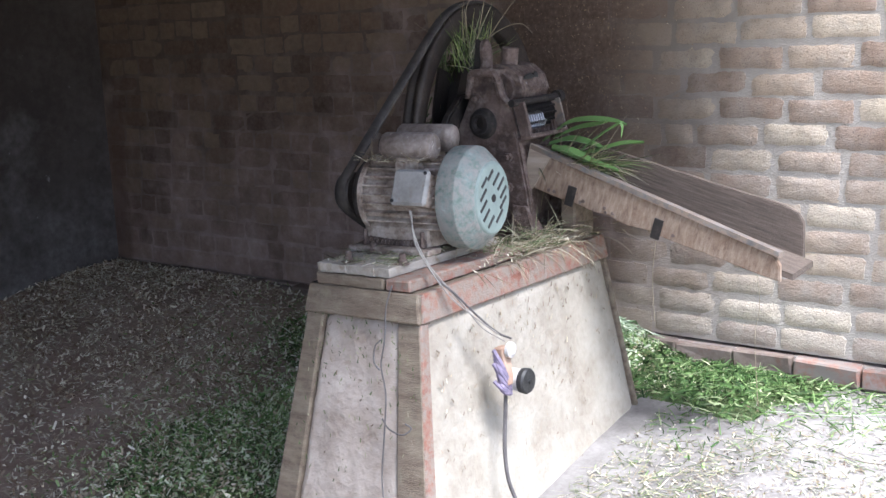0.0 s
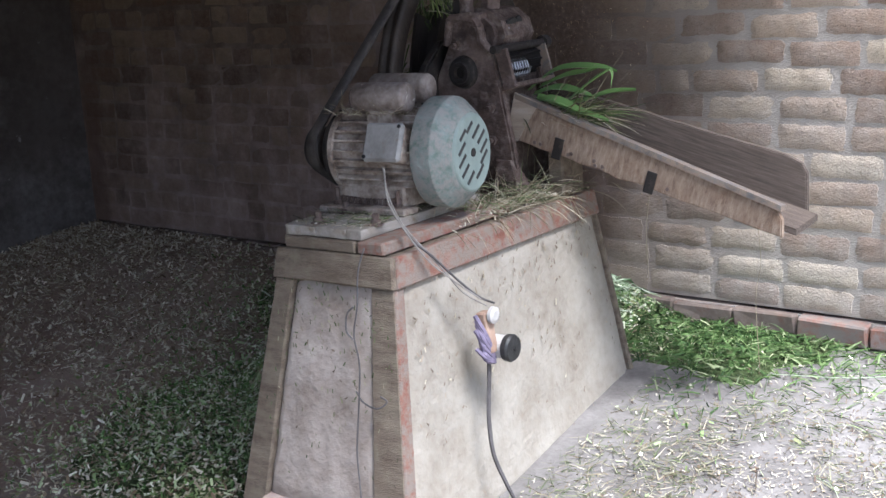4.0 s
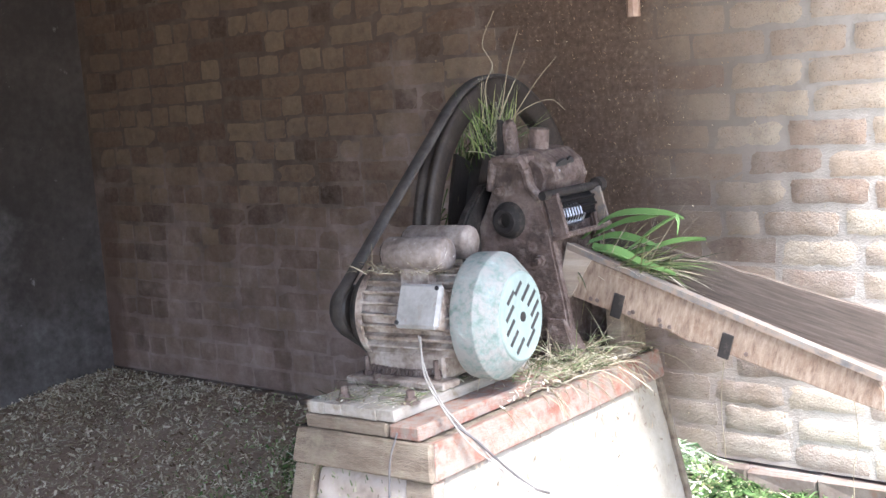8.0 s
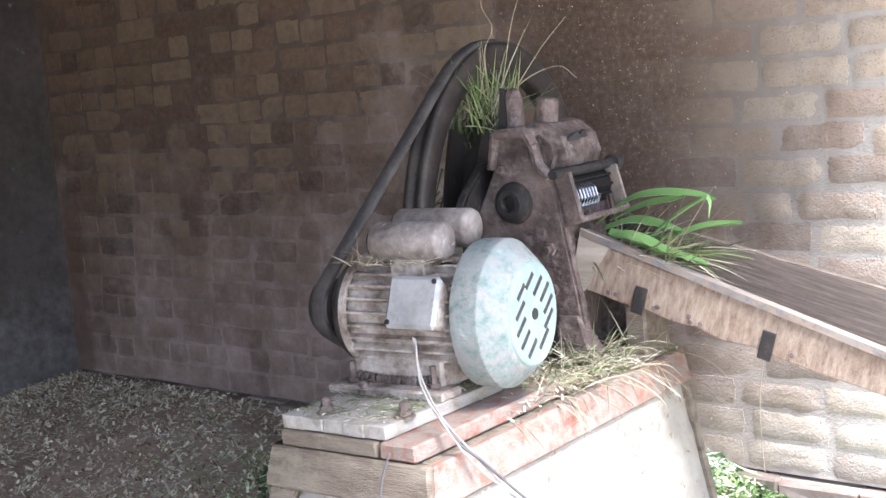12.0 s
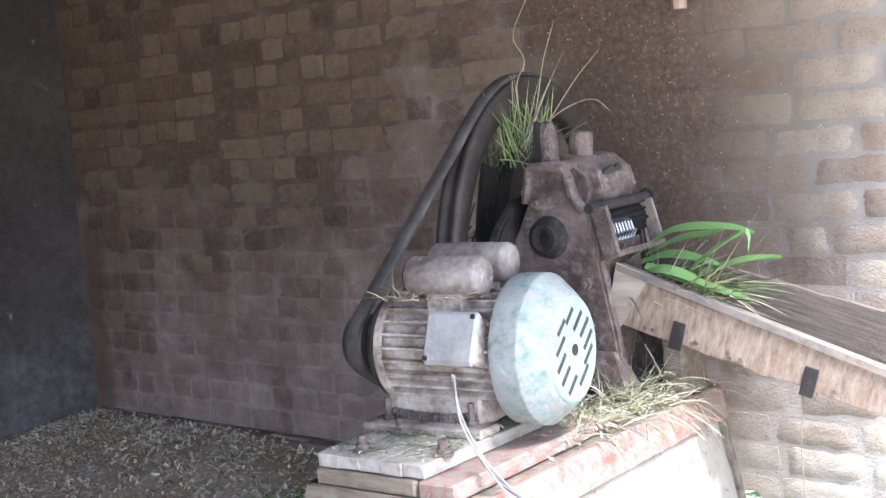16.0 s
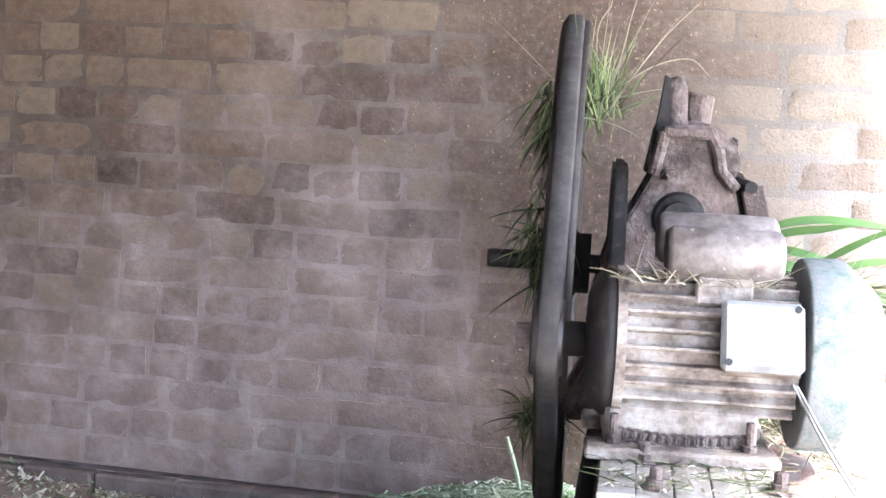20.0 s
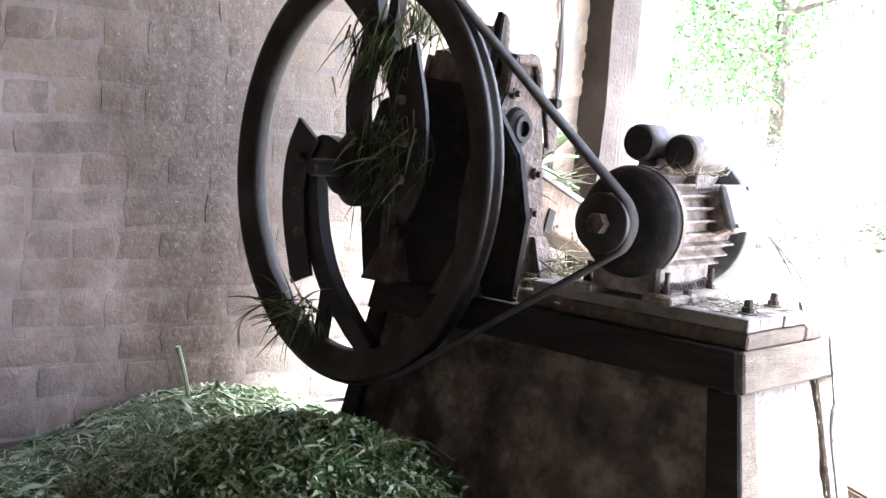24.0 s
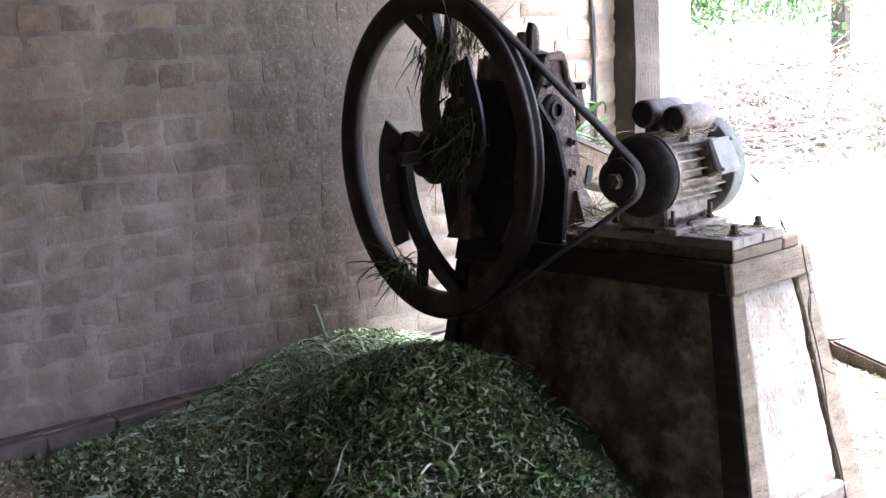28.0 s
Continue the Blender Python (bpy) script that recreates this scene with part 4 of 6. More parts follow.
for k, (a, w) in enumerate(((-0.475, 0.44), (-0.035, 0.42), (0.40, 0.43))):
    bm = bmesh.new()
    q = ped(a, -1, 0.042)
    box(bm, (q.x, q.y + 0.029, 0.044), (w * BW / 2 * 0.99, 0.05, 0.085), pose(0, 0, 0, 13), 0.003, 0.003)
    part("brick", bm, M_REDBRICK if k == 1 else M_PINK, PED)
bm = bmesh.new()
hexa(bm, [ped(-0.97, -0.97, 0.69), ped(0.97, -0.97, 0.69), ped(0.97, 0.97, 0.69), ped(-0.97, 0.97, 0.69), ped(-0.97, -0.97, 0.708), ped(0.97, -0.97, 0.708), ped(0.97, 0.97, 0.708), ped(-0.97, 0.97, 0.708)])
part("top_deck", bm, M_BEAM, PED)

# timbers under the motor
BED = thing("motor_bed", (-0.264, -0.985, 0.711), "stacked bleached planks bolted down as a motor bed", "motor bed", yaw=3.1)
for a, b, mat in ((-0.165, 0.07, M_BEAM), (0.075, 0.155, M_REDBEAM)):
    bm = bmesh.new()
    box(bm, ((a + b) / 2, -0.20, 0.0155), (b - a, 0.545, 0.031), bevel=0.004, rough=0.002)
    part("lower_plank", bm, mat, BED)
for k in range(5):
    bm = bmesh.new()
    box(bm, (-0.158 + 0.049 * k + 0.0225, -0.215 + random.uniform(-0.004, 0.004), 0.0435), (0.0487, 0.50, 0.024), pose(0, 0, 0, 0, 0, random.uniform(-0.2, 0.2)), 0.0016, 0.0012)
    part("plank", bm, M_PALE, BED)
for x, y in ((-0.085, -0.425), (0.075, -0.395), (-0.10, -0.30)):
    bm = bmesh.new()
    lathe(bm, [(0.0, 0.020), (0.003, 0.020), (0.005, 0.013), (0.014, 0.013), (0.014, 0.009), (0.027, 0.009), (0.030, 0.005)], 8, pose(x, y, 0.055, 0, -90, 0))
    part("bolt", bm, M_IRON, BED, "rusty bolt")

# ---- electric motor ----
MOT = thing("electric_motor", (-0.29, -1.17, 0.767), "dusty single-phase electric motor with mint green fan cover", "electric motor", yaw=7.0)
AZ = 0.148
mm = Matrix.Translation((0, 0, AZ))
bm = bmesh.new()
lathe(bm, [(-0.120, 0.094), (0.135, 0.094)], 48, mm)
part("body", bm, M_MOTOR, MOT, smooth=False)
for k in range(26):
    a = math.radians(-62 + 360 * k / 26)
    if 232 < (math.degrees(a) % 360) < 308:
        continue
    bm = bmesh.new()
    box(bm, (0.008, 0, 0), (0.252, 0.0055, 0.020), Matrix.Translation((0, 0, AZ)) @ pose(0, 0, 0, math.degrees(a) - 90) @ Matrix.Translation((0, 0, 0.101)), 0.0018)
    part("cooling_fin", bm, M_MOTOR, MOT)
bm = bmesh.new()
lathe(bm, [(-0.160, 0.030), (-0.158, 0.070), (-0.146, 0.098), (-0.134, 0.108), (-0.120, 0.110), (-0.120, 0.09)], 48, mm)
part("end_bell", bm, M_SOOT, MOT, "dark end bell", smooth=True)
bm = bmesh.new()
lathe(bm, [(-0.1195, 0.104), (-0.1195, 0.113), (-0.106, 0.113), (-0.106, 0.104)], 48, mm, True)
part("flange", bm, M_MOTOR, MOT)
bm = bmesh.new()
cm = mm @ Matrix.Translation((0.013, 0, 0)) @ Matrix.Diagonal((1, 0.97, 1.08, 1))
lathe(bm, [(0.130, 0.118), (0.130, 0.127), (0.1315, 0.1285), (0.134, 0.129), (0.150, 0.130), (0.186, 0.130), (0.1885, 0.1295), (0.1900, 0.1280), (0.2200, 0.1045), (0.2225, 0.1020), (0.2245, 0.1005), (0.2310, 0.0950), (0.2325, 0.090)], 56, cm)
part("fan_cover", bm, M_COVER, MOT, "dented mint green sheet fan cover", smooth=True)
bm = bmesh.new()
lathe(bm, [(0.232, 0.092), (0.2365, 0.0895), (0.2385, 0.086), (0.2385, 0.0), (0.230, 0.0)], 56, cm)
grille = part("grille", bm, M_GRILLE, MOT, "pale perforated grille disc")
# Raised black bars stand for the dark inside the grille's slots.
for y, z, l in ((-0.045, 0.049, 0.038), (-0.052, 0.016, 0.044), (-0.052, -0.014, 0.044), (-0.040, -0.040, 0.044), (-0.017, -0.061, 0.044), (-0.012, 0.064, 0.038), (0.017, 0.050, 0.046), (0.041, 0.034, 0.046), (0.052, 0.009, 0.046), (0.050, -0.018, 0.046), (0.028, -0.052, 0.048)):
    bm = bmesh.new()
    box(bm, (0.2515, y, z + AZ), (0.0022, 0.0098, l), pose(0, 0, 0, -50), 0.001)
    part("slot", bm, M_BLACK, grille)
bm = bmesh.new()
lathe(bm, [(0.2505, 0.011), (0.2528, 0.011), (0.2528, 0.0)], 16, mm)
part("slot", bm, M_BLACK, grille)
# terminal box on the near side
lidm = Matrix.Translation((0.074, -0.120, 0.184)) @ pose(0, 0, 0, 68, 0, 0)
bm = bmesh.new()
box(bm, (0, 0, 0), (0.100, 0.088, 0.062), lidm @ Matrix.Translation((0, 0, -0.028)), 0.006)
tb = part("terminal_box", bm, M_MOTOR, MOT)
bm = bmesh.new()
box(bm, (0, 0, 0), (0.112, 0.098, 0.018), lidm @ Matrix.Translation((0, 0, 0.012)), 0.007)
part("lid", bm, M_LID, tb, "grey box lid")
for u, v in ((-0.046, -0.039), (0.046, 0.039)):
    bm = bmesh.new()
    lathe(bm, [(0, 0.005), (0.003, 0.005), (0.003, 0.0)], 10, lidm @ pose(u, v, 0.0215, 0, -90, 0))
    part("screw", bm, M_BLACK, tb)
# capacitors on top
for y, z, x, w in ((-0.054, 0.290, -0.052, 0.158), (0.036, 0.304, -0.058, 0.170)):
    bm = bmesh.new()
    lathe(bm, [(-0.003, 0.029), (0, 0.035), (0.005, 0.038), (w * 0.5, 0.0385), (w - 0.010, 0.038), (w - 0.003, 0.035), (w + 0.001, 0.028)], 28, pose(x, y, z))
    c = part("capacitor", bm, M_CAP, MOT, "dirty grey capacitor can", smooth=True)
    bm = bmesh.new()
    lathe(bm, [(-0.004, 0.032), (-0.0035, 0.0)], 24, pose(x, y, z))
    part("end_cap", bm, M_BLACK, c, "black end cap")
    bm = bmesh.new()
    box(bm, (x + w / 2, y, z - 0.046), (w * 0.5, 0.045, 0.046), bevel=0.003)
    part("saddle", bm, M_MOTOR, MOT)
# feet
bm = bmesh.new()
box(bm, (-0.02, 0, 0.040), (0.215, 0.150, 0.060), bevel=0.006)
part("pedestal_foot", bm, M_MOTOR, MOT)
for y in (-0.088, 0.088):
    bm = bmesh.new()
    box(bm, (-0.02, y, 0.009), (0.27, 0.066, 0.018), bevel=0.004)
    part("foot_rail", bm, M_MOTOR, MOT)
    for x in (-0.115, 0.075):
        bm = bmesh.new()
        lathe(bm, [(0.0, 0.011), (0.009, 0.011), (0.009, 0.006), (0.042, 0.006), (0.042, 0.0)], 8, pose(x, y, 0.018, 0, -90, 0))
        part("foot_bolt", bm, M_IRON, MOT, "rusty foot bolt")
for k in range(15):
    bm = bmesh.new()
    lathe(bm, [(0.0028 * math.cos(2 * math.pi * j / 6), 0.0085 + 0.0028 * math.sin(2 * math.pi * j / 6)) for j in range(6)], 10, pose(-0.105 + 0.0125 * k, -0.079, 0.030 - 0.006 * math.sin(math.pi * k / 14), 90 * (k % 2), 20, 90), True)
    part("chain_link", bm, M_IRON, MOT)
# shaft and pulley
bm = bmesh.new()
lathe(bm, [(-0.258, 0.010), (-0.254, 0.014), (-0.15, 0.014)], 16, mm)
part("shaft", bm, M_DARKIRON, MOT)
bm = bmesh.new()
lathe(bm, [(-0.240, 0.03), (-0.240, 0.056), (-0.237, 0.058), (-0.195, 0.058), (-0.192, 0.055), (-0.192, 0.026), (-0.158, 0.026)], 36, mm)
pul = part("pulley", bm, M_DARKIRON, MOT, "oily cast pulley", smooth=True)
bm = bmesh.new()
lathe(bm, [(-0.262, 0.0), (-0.262, 0.021), (-0.240, 0.021)], 6, mm)
part("nut", bm, M_IRON, pul)

# ---- flywheel ----
FWX, FWY, FWZ, FWR = -0.571, -0.614, 0.957, 0.476
CUT = thing("chaff_cutter", (FWX, FWY, 0.711), "rusty cast-iron chaff cutter with a large flywheel", "chaff cutter", yaw=5.0)
WZ = FWZ - 0.711
WDX, WDY, OVAL = 0.016, 0.074, 0.81
wm = Matrix.Translation((WDX, WDY, WZ)) @ Matrix.Diagonal((1, OVAL, 1, 1))
bm = bmesh.new()
lathe(bm, [(-0.024, FWR - 0.062), (-0.027, FWR - 0.010), (-0.024, FWR), (-0.010, FWR + 0.001), (-0.006, FWR - 0.008), (0.008, FWR - 0.008), (0.012, FWR + 0.001), (0.026, FWR), (0.029, FWR - 0.010), (0.026, FWR - 0.062), (0.014, FWR - 0.068), (-0.012, FWR - 0.068)], 96, wm, True)
wheel = part("flywheel", bm, M_WHEEL, CUT, "dusty dark iron flywheel rim with a belt groove", smooth=True)


def ribbon(bm, path, widths, thick, m, x=0.0):
    """A flat bar that follows a path of (y, z) in the wheel's plane."""
    pts = curve_points([(0, p[0], p[1]) for p in path], 6)
    n = len(pts)
    ws = [widths[0] + (widths[1] - widths[0]) * k / (n - 1) for k in range(n)]
    rows = []
    for k, p in enumerate(pts):
        d = (pts[min(k + 1, n - 1)] - pts[max(k - 1, 0)]).normalized()
        s = Vector((1, 0, 0)).cross(d) * ws[k] / 2
        rows.append([bm.verts.new(m @ (p + s * a + Vector((x + b * thick / 2, 0, 0)))) for a, b in ((-1, -1), (1, -1), (1, 1), (-1, 1))])
    for p, q in zip(rows, rows[1:]):
        for j in range(4):
            bm.faces.new((p[j], p[(j + 1) % 4], q[(j + 1) % 4], q[j]))
    bm.faces.new(list(reversed(rows[0])))
    bm.faces.new(rows[-1])
    bmesh.ops.recalc_face_normals(bm, faces=bm.faces[:])
    return bm


for turn in (0, 180):
    tm = wm @ pose(0, 0, 0, turn)
    bm = bmesh.new()
    ribbon(bm, [(0.03, 0.0), (0.13, 0.035), (0.17, -0.02), (0.145, -0.15), (0.085, -0.26), (-0.01, -0.345), (-0.10, -0.405)], (0.068, 0.046), 0.034, tm)
    arm = part("arm", bm, M_DARKIRON, wheel)
    bm = bmesh.new()
    ribbon(bm, [(0.085, -0.262), (0.09, -0.33), (0.105, -0.41)], (0.030, 0.034), 0.026, tm)
    part("strut", bm, M_DARKIRON, wheel)
    bm = bmesh.new()
    ribbon(bm, [(0.175, 0.075), (0.215, 0.0), (0.215, -0.12), (0.165, -0.27)], (0.100, 0.080), 0.010, tm, -0.024)
    part("knife", bm, M_DARKIRON, wheel, "curved chopping knife")
    for y, z in ((0.19, 0.01), (0.195, -0.07), (0.175, -0.16)):
        bm = bmesh.new()
        lathe(bm, [(-0.048, 0.0), (-0.048, 0.012), (-0.022, 0.012)], 6, tm @ Matrix.Translation((0, y, z)))
        part("knife_bolt", bm, M_IRON, wheel)
bm = bmesh.new()
lathe(bm, [(-0.062, 0.030), (-0.062, 0.058), (-0.03, 0.064), (-0.016, 0.085), (0.016, 0.085), (0.03, 0.060), (0.055, 0.060), (0.055, 0.03)], 32, wm)
part("hub", bm, M_SOOT, wheel, smooth=True)
bm = bmesh.new()
lathe(bm, [(-0.150, 0.0), (-0.150, 0.017), (-0.145, 0.019), (0.42, 0.019), (0.42, 0.0)], 20, wm)
part("axle", bm, M_DARKIRON, wheel)
bm = bmesh.new()
ribbon(bm, [(0.0, 0.03), (0.02, 0.16), (-0.02, 0.30), (0.00, 0.41)], (0.07, 0.05), 0.030, wm)
part("arm", bm, M_DARKIRON, wheel)

# cast face plate behind the knives
bm = bmesh.new()
fp = [(-0.31, 0.0), (0.125, 0.0), (0.15, 0.16), (0.15, 0.30), (0.11, 0.40), (-0.02, 0.46), (-0.16, 0.45), (-0.24, 0.39), (-0.30, 0.31), (-0.33, 0.18)]
slab(bm, [(y, z) for y, z in fp], -0.014, 0.014, Matrix.Translation((0.115, 0, 0)) @ pose(0, 0, 0, 0, 0, 90), 0.006)
part("face_plate", bm, M_SOOT, CUT, "dark cast plate behind the knives")

# belt round wheel and pulley, in the wheel's plane
pc = ((-0.591 - WDY) / OVAL, AZ + 0.767 - 0.711)
d = math.hypot(pc[0], pc[1] - WZ)
base = math.atan2(pc[1] - WZ, pc[0])
off = math.acos((FWR - 0.055) / d)
pts = []
for k in range(41):
    a = base + off + (2 * math.pi - 2 * off) * k / 40
    pts.append(((FWR + 0.007) * math.cos(a), WZ + (FWR + 0.007) * math.sin(a)))
for k in range(13):
    a = base - off + 2 * off * k / 12
    pts.append((pc[0] + 0.062 * math.cos(a), pc[1] + 0.062 * math.sin(a)))
pts = [(y * OVAL, z) for y, z in pts]
bm = bmesh.new()
n = len(pts)
rows = []
for k, (y, z) in enumerate(pts):
    q, r = pts[(k + 1) % n], pts[k - 1]
    t = Vector((0, q[0] - r[0], q[1] - r[1])).normalized()
    s = Vector((1, 0, 0)).cross(t)
    rows.append([bm.verts.new(Vector((-0.002 + WDX + 0.004 * max(0.0, -y / 0.665) + a * 0.019, y + WDY, z)) + s * b * 0.004) for a, b in ((-1, 1), (1, 1), (0.7, -1), (-0.7, -1))])
for k in range(n):
    p, q = rows[k], rows[(k + 1) % n]
    for j in range(4):
        bm.faces.new((p[j], p[(j + 1) % 4], q[(j + 1) % 4], q[j]))
bmesh.ops.recalc_face_normals(bm, faces=bm.faces[:])
belt = thing("drive_belt", (FWX, FWY, 0.711), "worn black rubber drive belt round flywheel and pulley", "drive belt", yaw=5.0)
part("belt", bm, M_RUBBER, belt, smooth=True)

# ---- cutter head ----
HX, HY, HZ = 0.220, -0.196, 1.076 - 0.711     # the bearing hole in the near side plate
plate = [(-0.15, -0.36), (-0.145, -0.16), (-0.120, -0.055), (-0.078, 0.015), (-0.048, 0.075), (-0.034, 0.150), (0.042, 0.156), (0.060, 0.125), (0.068, 0.085), (0.095, 0.055), (0.112, -0.015), (0.122, -0.08), (0.145, -0.20), (0.165, -0.36)]
for y0, y1 in ((HY, HY + 0.028), (HY + 0.225, HY + 0.25)):
    bm = bmesh.new()
    slab(bm, plate, y0, y1, Matrix.Translation((HX, 0, HZ)), 0.006)
    part("side_plate", bm, M_IRON, CUT, "rusty cast side plate")
bm = bmesh.new()
lathe(bm, [(0.0, 0.047), (0.014, 0.042), (0.020, 0.031), (0.026, 0.029), (0.026, 0.018), (0.006, 0.018), (0.006, 0.0)], 28, pose(HX, HY, HZ, 0, 0, -90))
part("bearing_boss", bm, M_SOOT, CUT, smooth=False)
bm = bmesh.new()
lathe(bm, [(0.0, 0.017), (0.012, 0.017), (0.012, 0.0)], 20, pose(HX, HY, HZ, 0, 0, -90))
part("roller_shaft", bm, M_DARKIRON, CUT)
bm = bmesh.new()
for a, b in zip(plate[4:9], plate[5:10]):
    sweep(bm, [(HX + a[0], HY - 0.006, HZ + a[1]), (HX + b[0], HY - 0.006, HZ + b[1])], 0.011, 8)
part("rib", bm, M_IRON, CUT, "thick cast rib along the plate edge")
bm = bmesh.new()
box(bm, (HX + 0.012, HY + 0.125, HZ - 0.17), (0.19, 0.20, 0.34), bevel=0.012)
box(bm, (HX + 0.020, HY + 0.125, HZ + 0.05), (0.085, 0.18, 0.14), bevel=0.012)
part("gear_case", bm, M_IRON, CUT)
bm = bmesh.new()
slab(bm, [(-0.06, 0.0), (0.085, -0.03), (0.108, 0.02), (0.096, 0.06), (0.060, 0.090), (0.02, 0.098), (-0.045, 0.085)], HY + 0.035, HY + 0.232, Matrix.Translation((HX, 0, HZ + 0.075)), 0.020)
top = part("pressure_block", bm, M_IRON, CUT, "humped cast pressure block")
# Black discs on the surface stand for the dark of two holes.
for y, z, sy, sz, tilt in ((HY + 0.098, HZ + 0.122, 1.75, 0.95, 24), (HY + 0.150, HZ + 0.128, 0.75, 1.05, 40)):
    bm = bmesh.new()
    lathe(bm, [(0.0, 0.021), (0.006, 0.021), (0.006, 0.0)], 7, pose(HX + 0.092, y, z, 0, 18, 0) @ pose(0, 0, 0, tilt) @ Matrix.Diagonal((1, sy, sz, 1)))
    part("worn_hole", bm, M_BLACK, top, "dark broken-out hole")
bm = bmesh.new()
lathe(bm, [(0.0, 0.007), (0.010, 0.006), (0.012, 0.0)], 8, pose(HX + 0.092, HY + 0.086, HZ + 0.114, 0, 18, 0))
part("pin", bm, M_STEEL, top, "bright pin end in the hole")
bm = bmesh.new()
lathe(bm, [(0.0, 0.027), (0.03, 0.020), (0.075, 0.020), (0.092, 0.016), (0.102, 0.009), (0.105, 0.0)], 18, pose(HX - 0.012, HY + 0.050, HZ + 0.145, 0, -92, 0))
part("lug", bm, M_IRON, CUT, "round-topped upright lug", smooth=True)
bm = bmesh.new()
lathe(bm, [(0.0, 0.029), (0.05, 0.026), (0.078, 0.026), (0.082, 0.023), (0.082, 0.0)], 18, pose(HX + 0.022, HY + 0.115, HZ + 0.140, 0, -82, 0))
part("lug", bm, M_IRON, CUT, "flat-topped upright lug")
bm = bmesh.new()
slab(bm, [(-0.045, -0.05), (-0.012, -0.05), (-0.010, 0.03), (-0.018, 0.085), (-0.028, 0.090), (-0.034, 0.04)], HY + 0.03, HY + 0.05, Matrix.Translation((HX - 0.01, 0, HZ + 0.16)), 0.003)
part("rib", bm, M_SOOT, CUT, "thin upright fin")
bm = bmesh.new()
box(bm, (HX + 0.008, HY + 0.10, HZ + 0.150), (0.085, 0.235, 0.022), bevel=0.005)
part("yoke", bm, M_IRON, CUT)
# mouth with toothed roller and spring
bm = bmesh.new()
box(bm, (HX + 0.136, HY + 0.004, HZ + 0.010), (0.040, 0.014, 0.105), pose(0, 0, 0, 0, -14), 0.003)
box(bm, (HX + 0.142, HY + 0.112, HZ - 0.042), (0.052, 0.222, 0.014), pose(0, 0, 0, 0, -14), 0.003)
part("mouth", bm, M_IRON, CUT, "cast feed mouth")
bm = bmesh.new()
box(bm, (HX + 0.138, HY + 0.218, HZ + 0.012), (0.030, 0.008, 0.095), pose(0, 0, 0, 0, -14), 0.002)
part("liner_strip", bm, M_TIN, CUT, "worn bright cheek of the mouth")
bm = bmesh.new()
lathe(bm, [(-0.095, 0.020), (-0.094, 0.036), (0.094, 0.036), (0.095, 0.020)], 24, pose(HX + 0.095, HY + 0.112, HZ + 0.020, 0, 0, 90))
part("feed_roller", bm, M_PITCH, CUT)
for k in range(12):
    a = 30 * k
    bm = bmesh.new()
    box(bm, (0, 0, 0), (0.18, 0.006, 0.012), pose(HX + 0.095, HY + 0.112, HZ + 0.020, 0, 0, 90) @ pose(0, 0, 0, a) @ Matrix.Translation((0, 0, 0.038)), 0.001)
    part("roller_tooth", bm, M_PITCH, CUT)
bm = bmesh.new()
sweep(bm, [(HX + 0.128 + 0.020 * math.cos(0.7854 * k), HY + 0.024 + 0.0017 * k, HZ + 0.004 + 0.025 * math.sin(0.7854 * k)) for k in range(57)], 0.0029, 6)
part("spring", bm, M_STEEL, CUT, "bright coil spring")
bm = bmesh.new()
sweep(bm, [(HX + 0.118, HY - 0.03, HZ + 0.062), (HX + 0.118, HY + 0.25, HZ + 0.062)], 0.011, 10)
sweep(bm, [(HX + 0.118, HY + 0.235, HZ + 0.062), (HX + 0.118, HY + 0.262, HZ + 0.062)], 0.020, 10)
part("cross_rod", bm, M_SOOT, CUT, "dark rod with a knob end")
for y, z in ((HY - 0.001, HZ - 0.10), (HY - 0.001, HZ - 0.19), (HY - 0.001, HZ + 0.075)):
    bm = bmesh.new()
    lathe(bm, [(-0.004, 0.014), (0.010, 0.014), (0.010, 0.008), (0.022, 0.008), (0.022, 0.0)], 6, pose(HX + 0.085 if z < HZ else HX - 0.02, y, z, 0, 0, -90))
    part("bolt", bm, M_IRON, CUT)
for u, y in ((-0.14, HY - 0.01), (0.15, HY - 0.01), (-0.14, HY + 0.20), (0.15, HY + 0.20)):
    bm = bmesh.new()
    hexa(bm, [(HX + u - 0.045, y - 0.03, 0.0), (HX + u + 0.045, y - 0.03, 0.0), (HX + u + 0.045, y + 0.06, 0.0), (HX + u - 0.045, y + 0.06, 0.0), (HX + u * 0.8 - 0.022, y, 0.12), (HX + u * 0.8 + 0.022, y, 0.12), (HX + u * 0.8 + 0.022, y + 0.03, 0.12), (HX + u * 0.8 - 0.022, y + 0.03, 0.12)])
    bmesh.ops.recalc_face_normals(bm, faces=bm.faces[:])
    part("foot", bm, M_IRON, CUT)

# ---- feed trough ----
TR = thing("feed_trough", (FWX, FWY, 0), "sloping wooden feed trough with a tin-edged side board", "feed trough", yaw=5.0)
tx0, tx1, tz0, tz1, ty0, ty1 = 0.315, 1.110, 0.885, 0.646, -0.130, 0.060
drop = math.degrees(math.atan2(tz0 - tz1, tx1 - tx0))


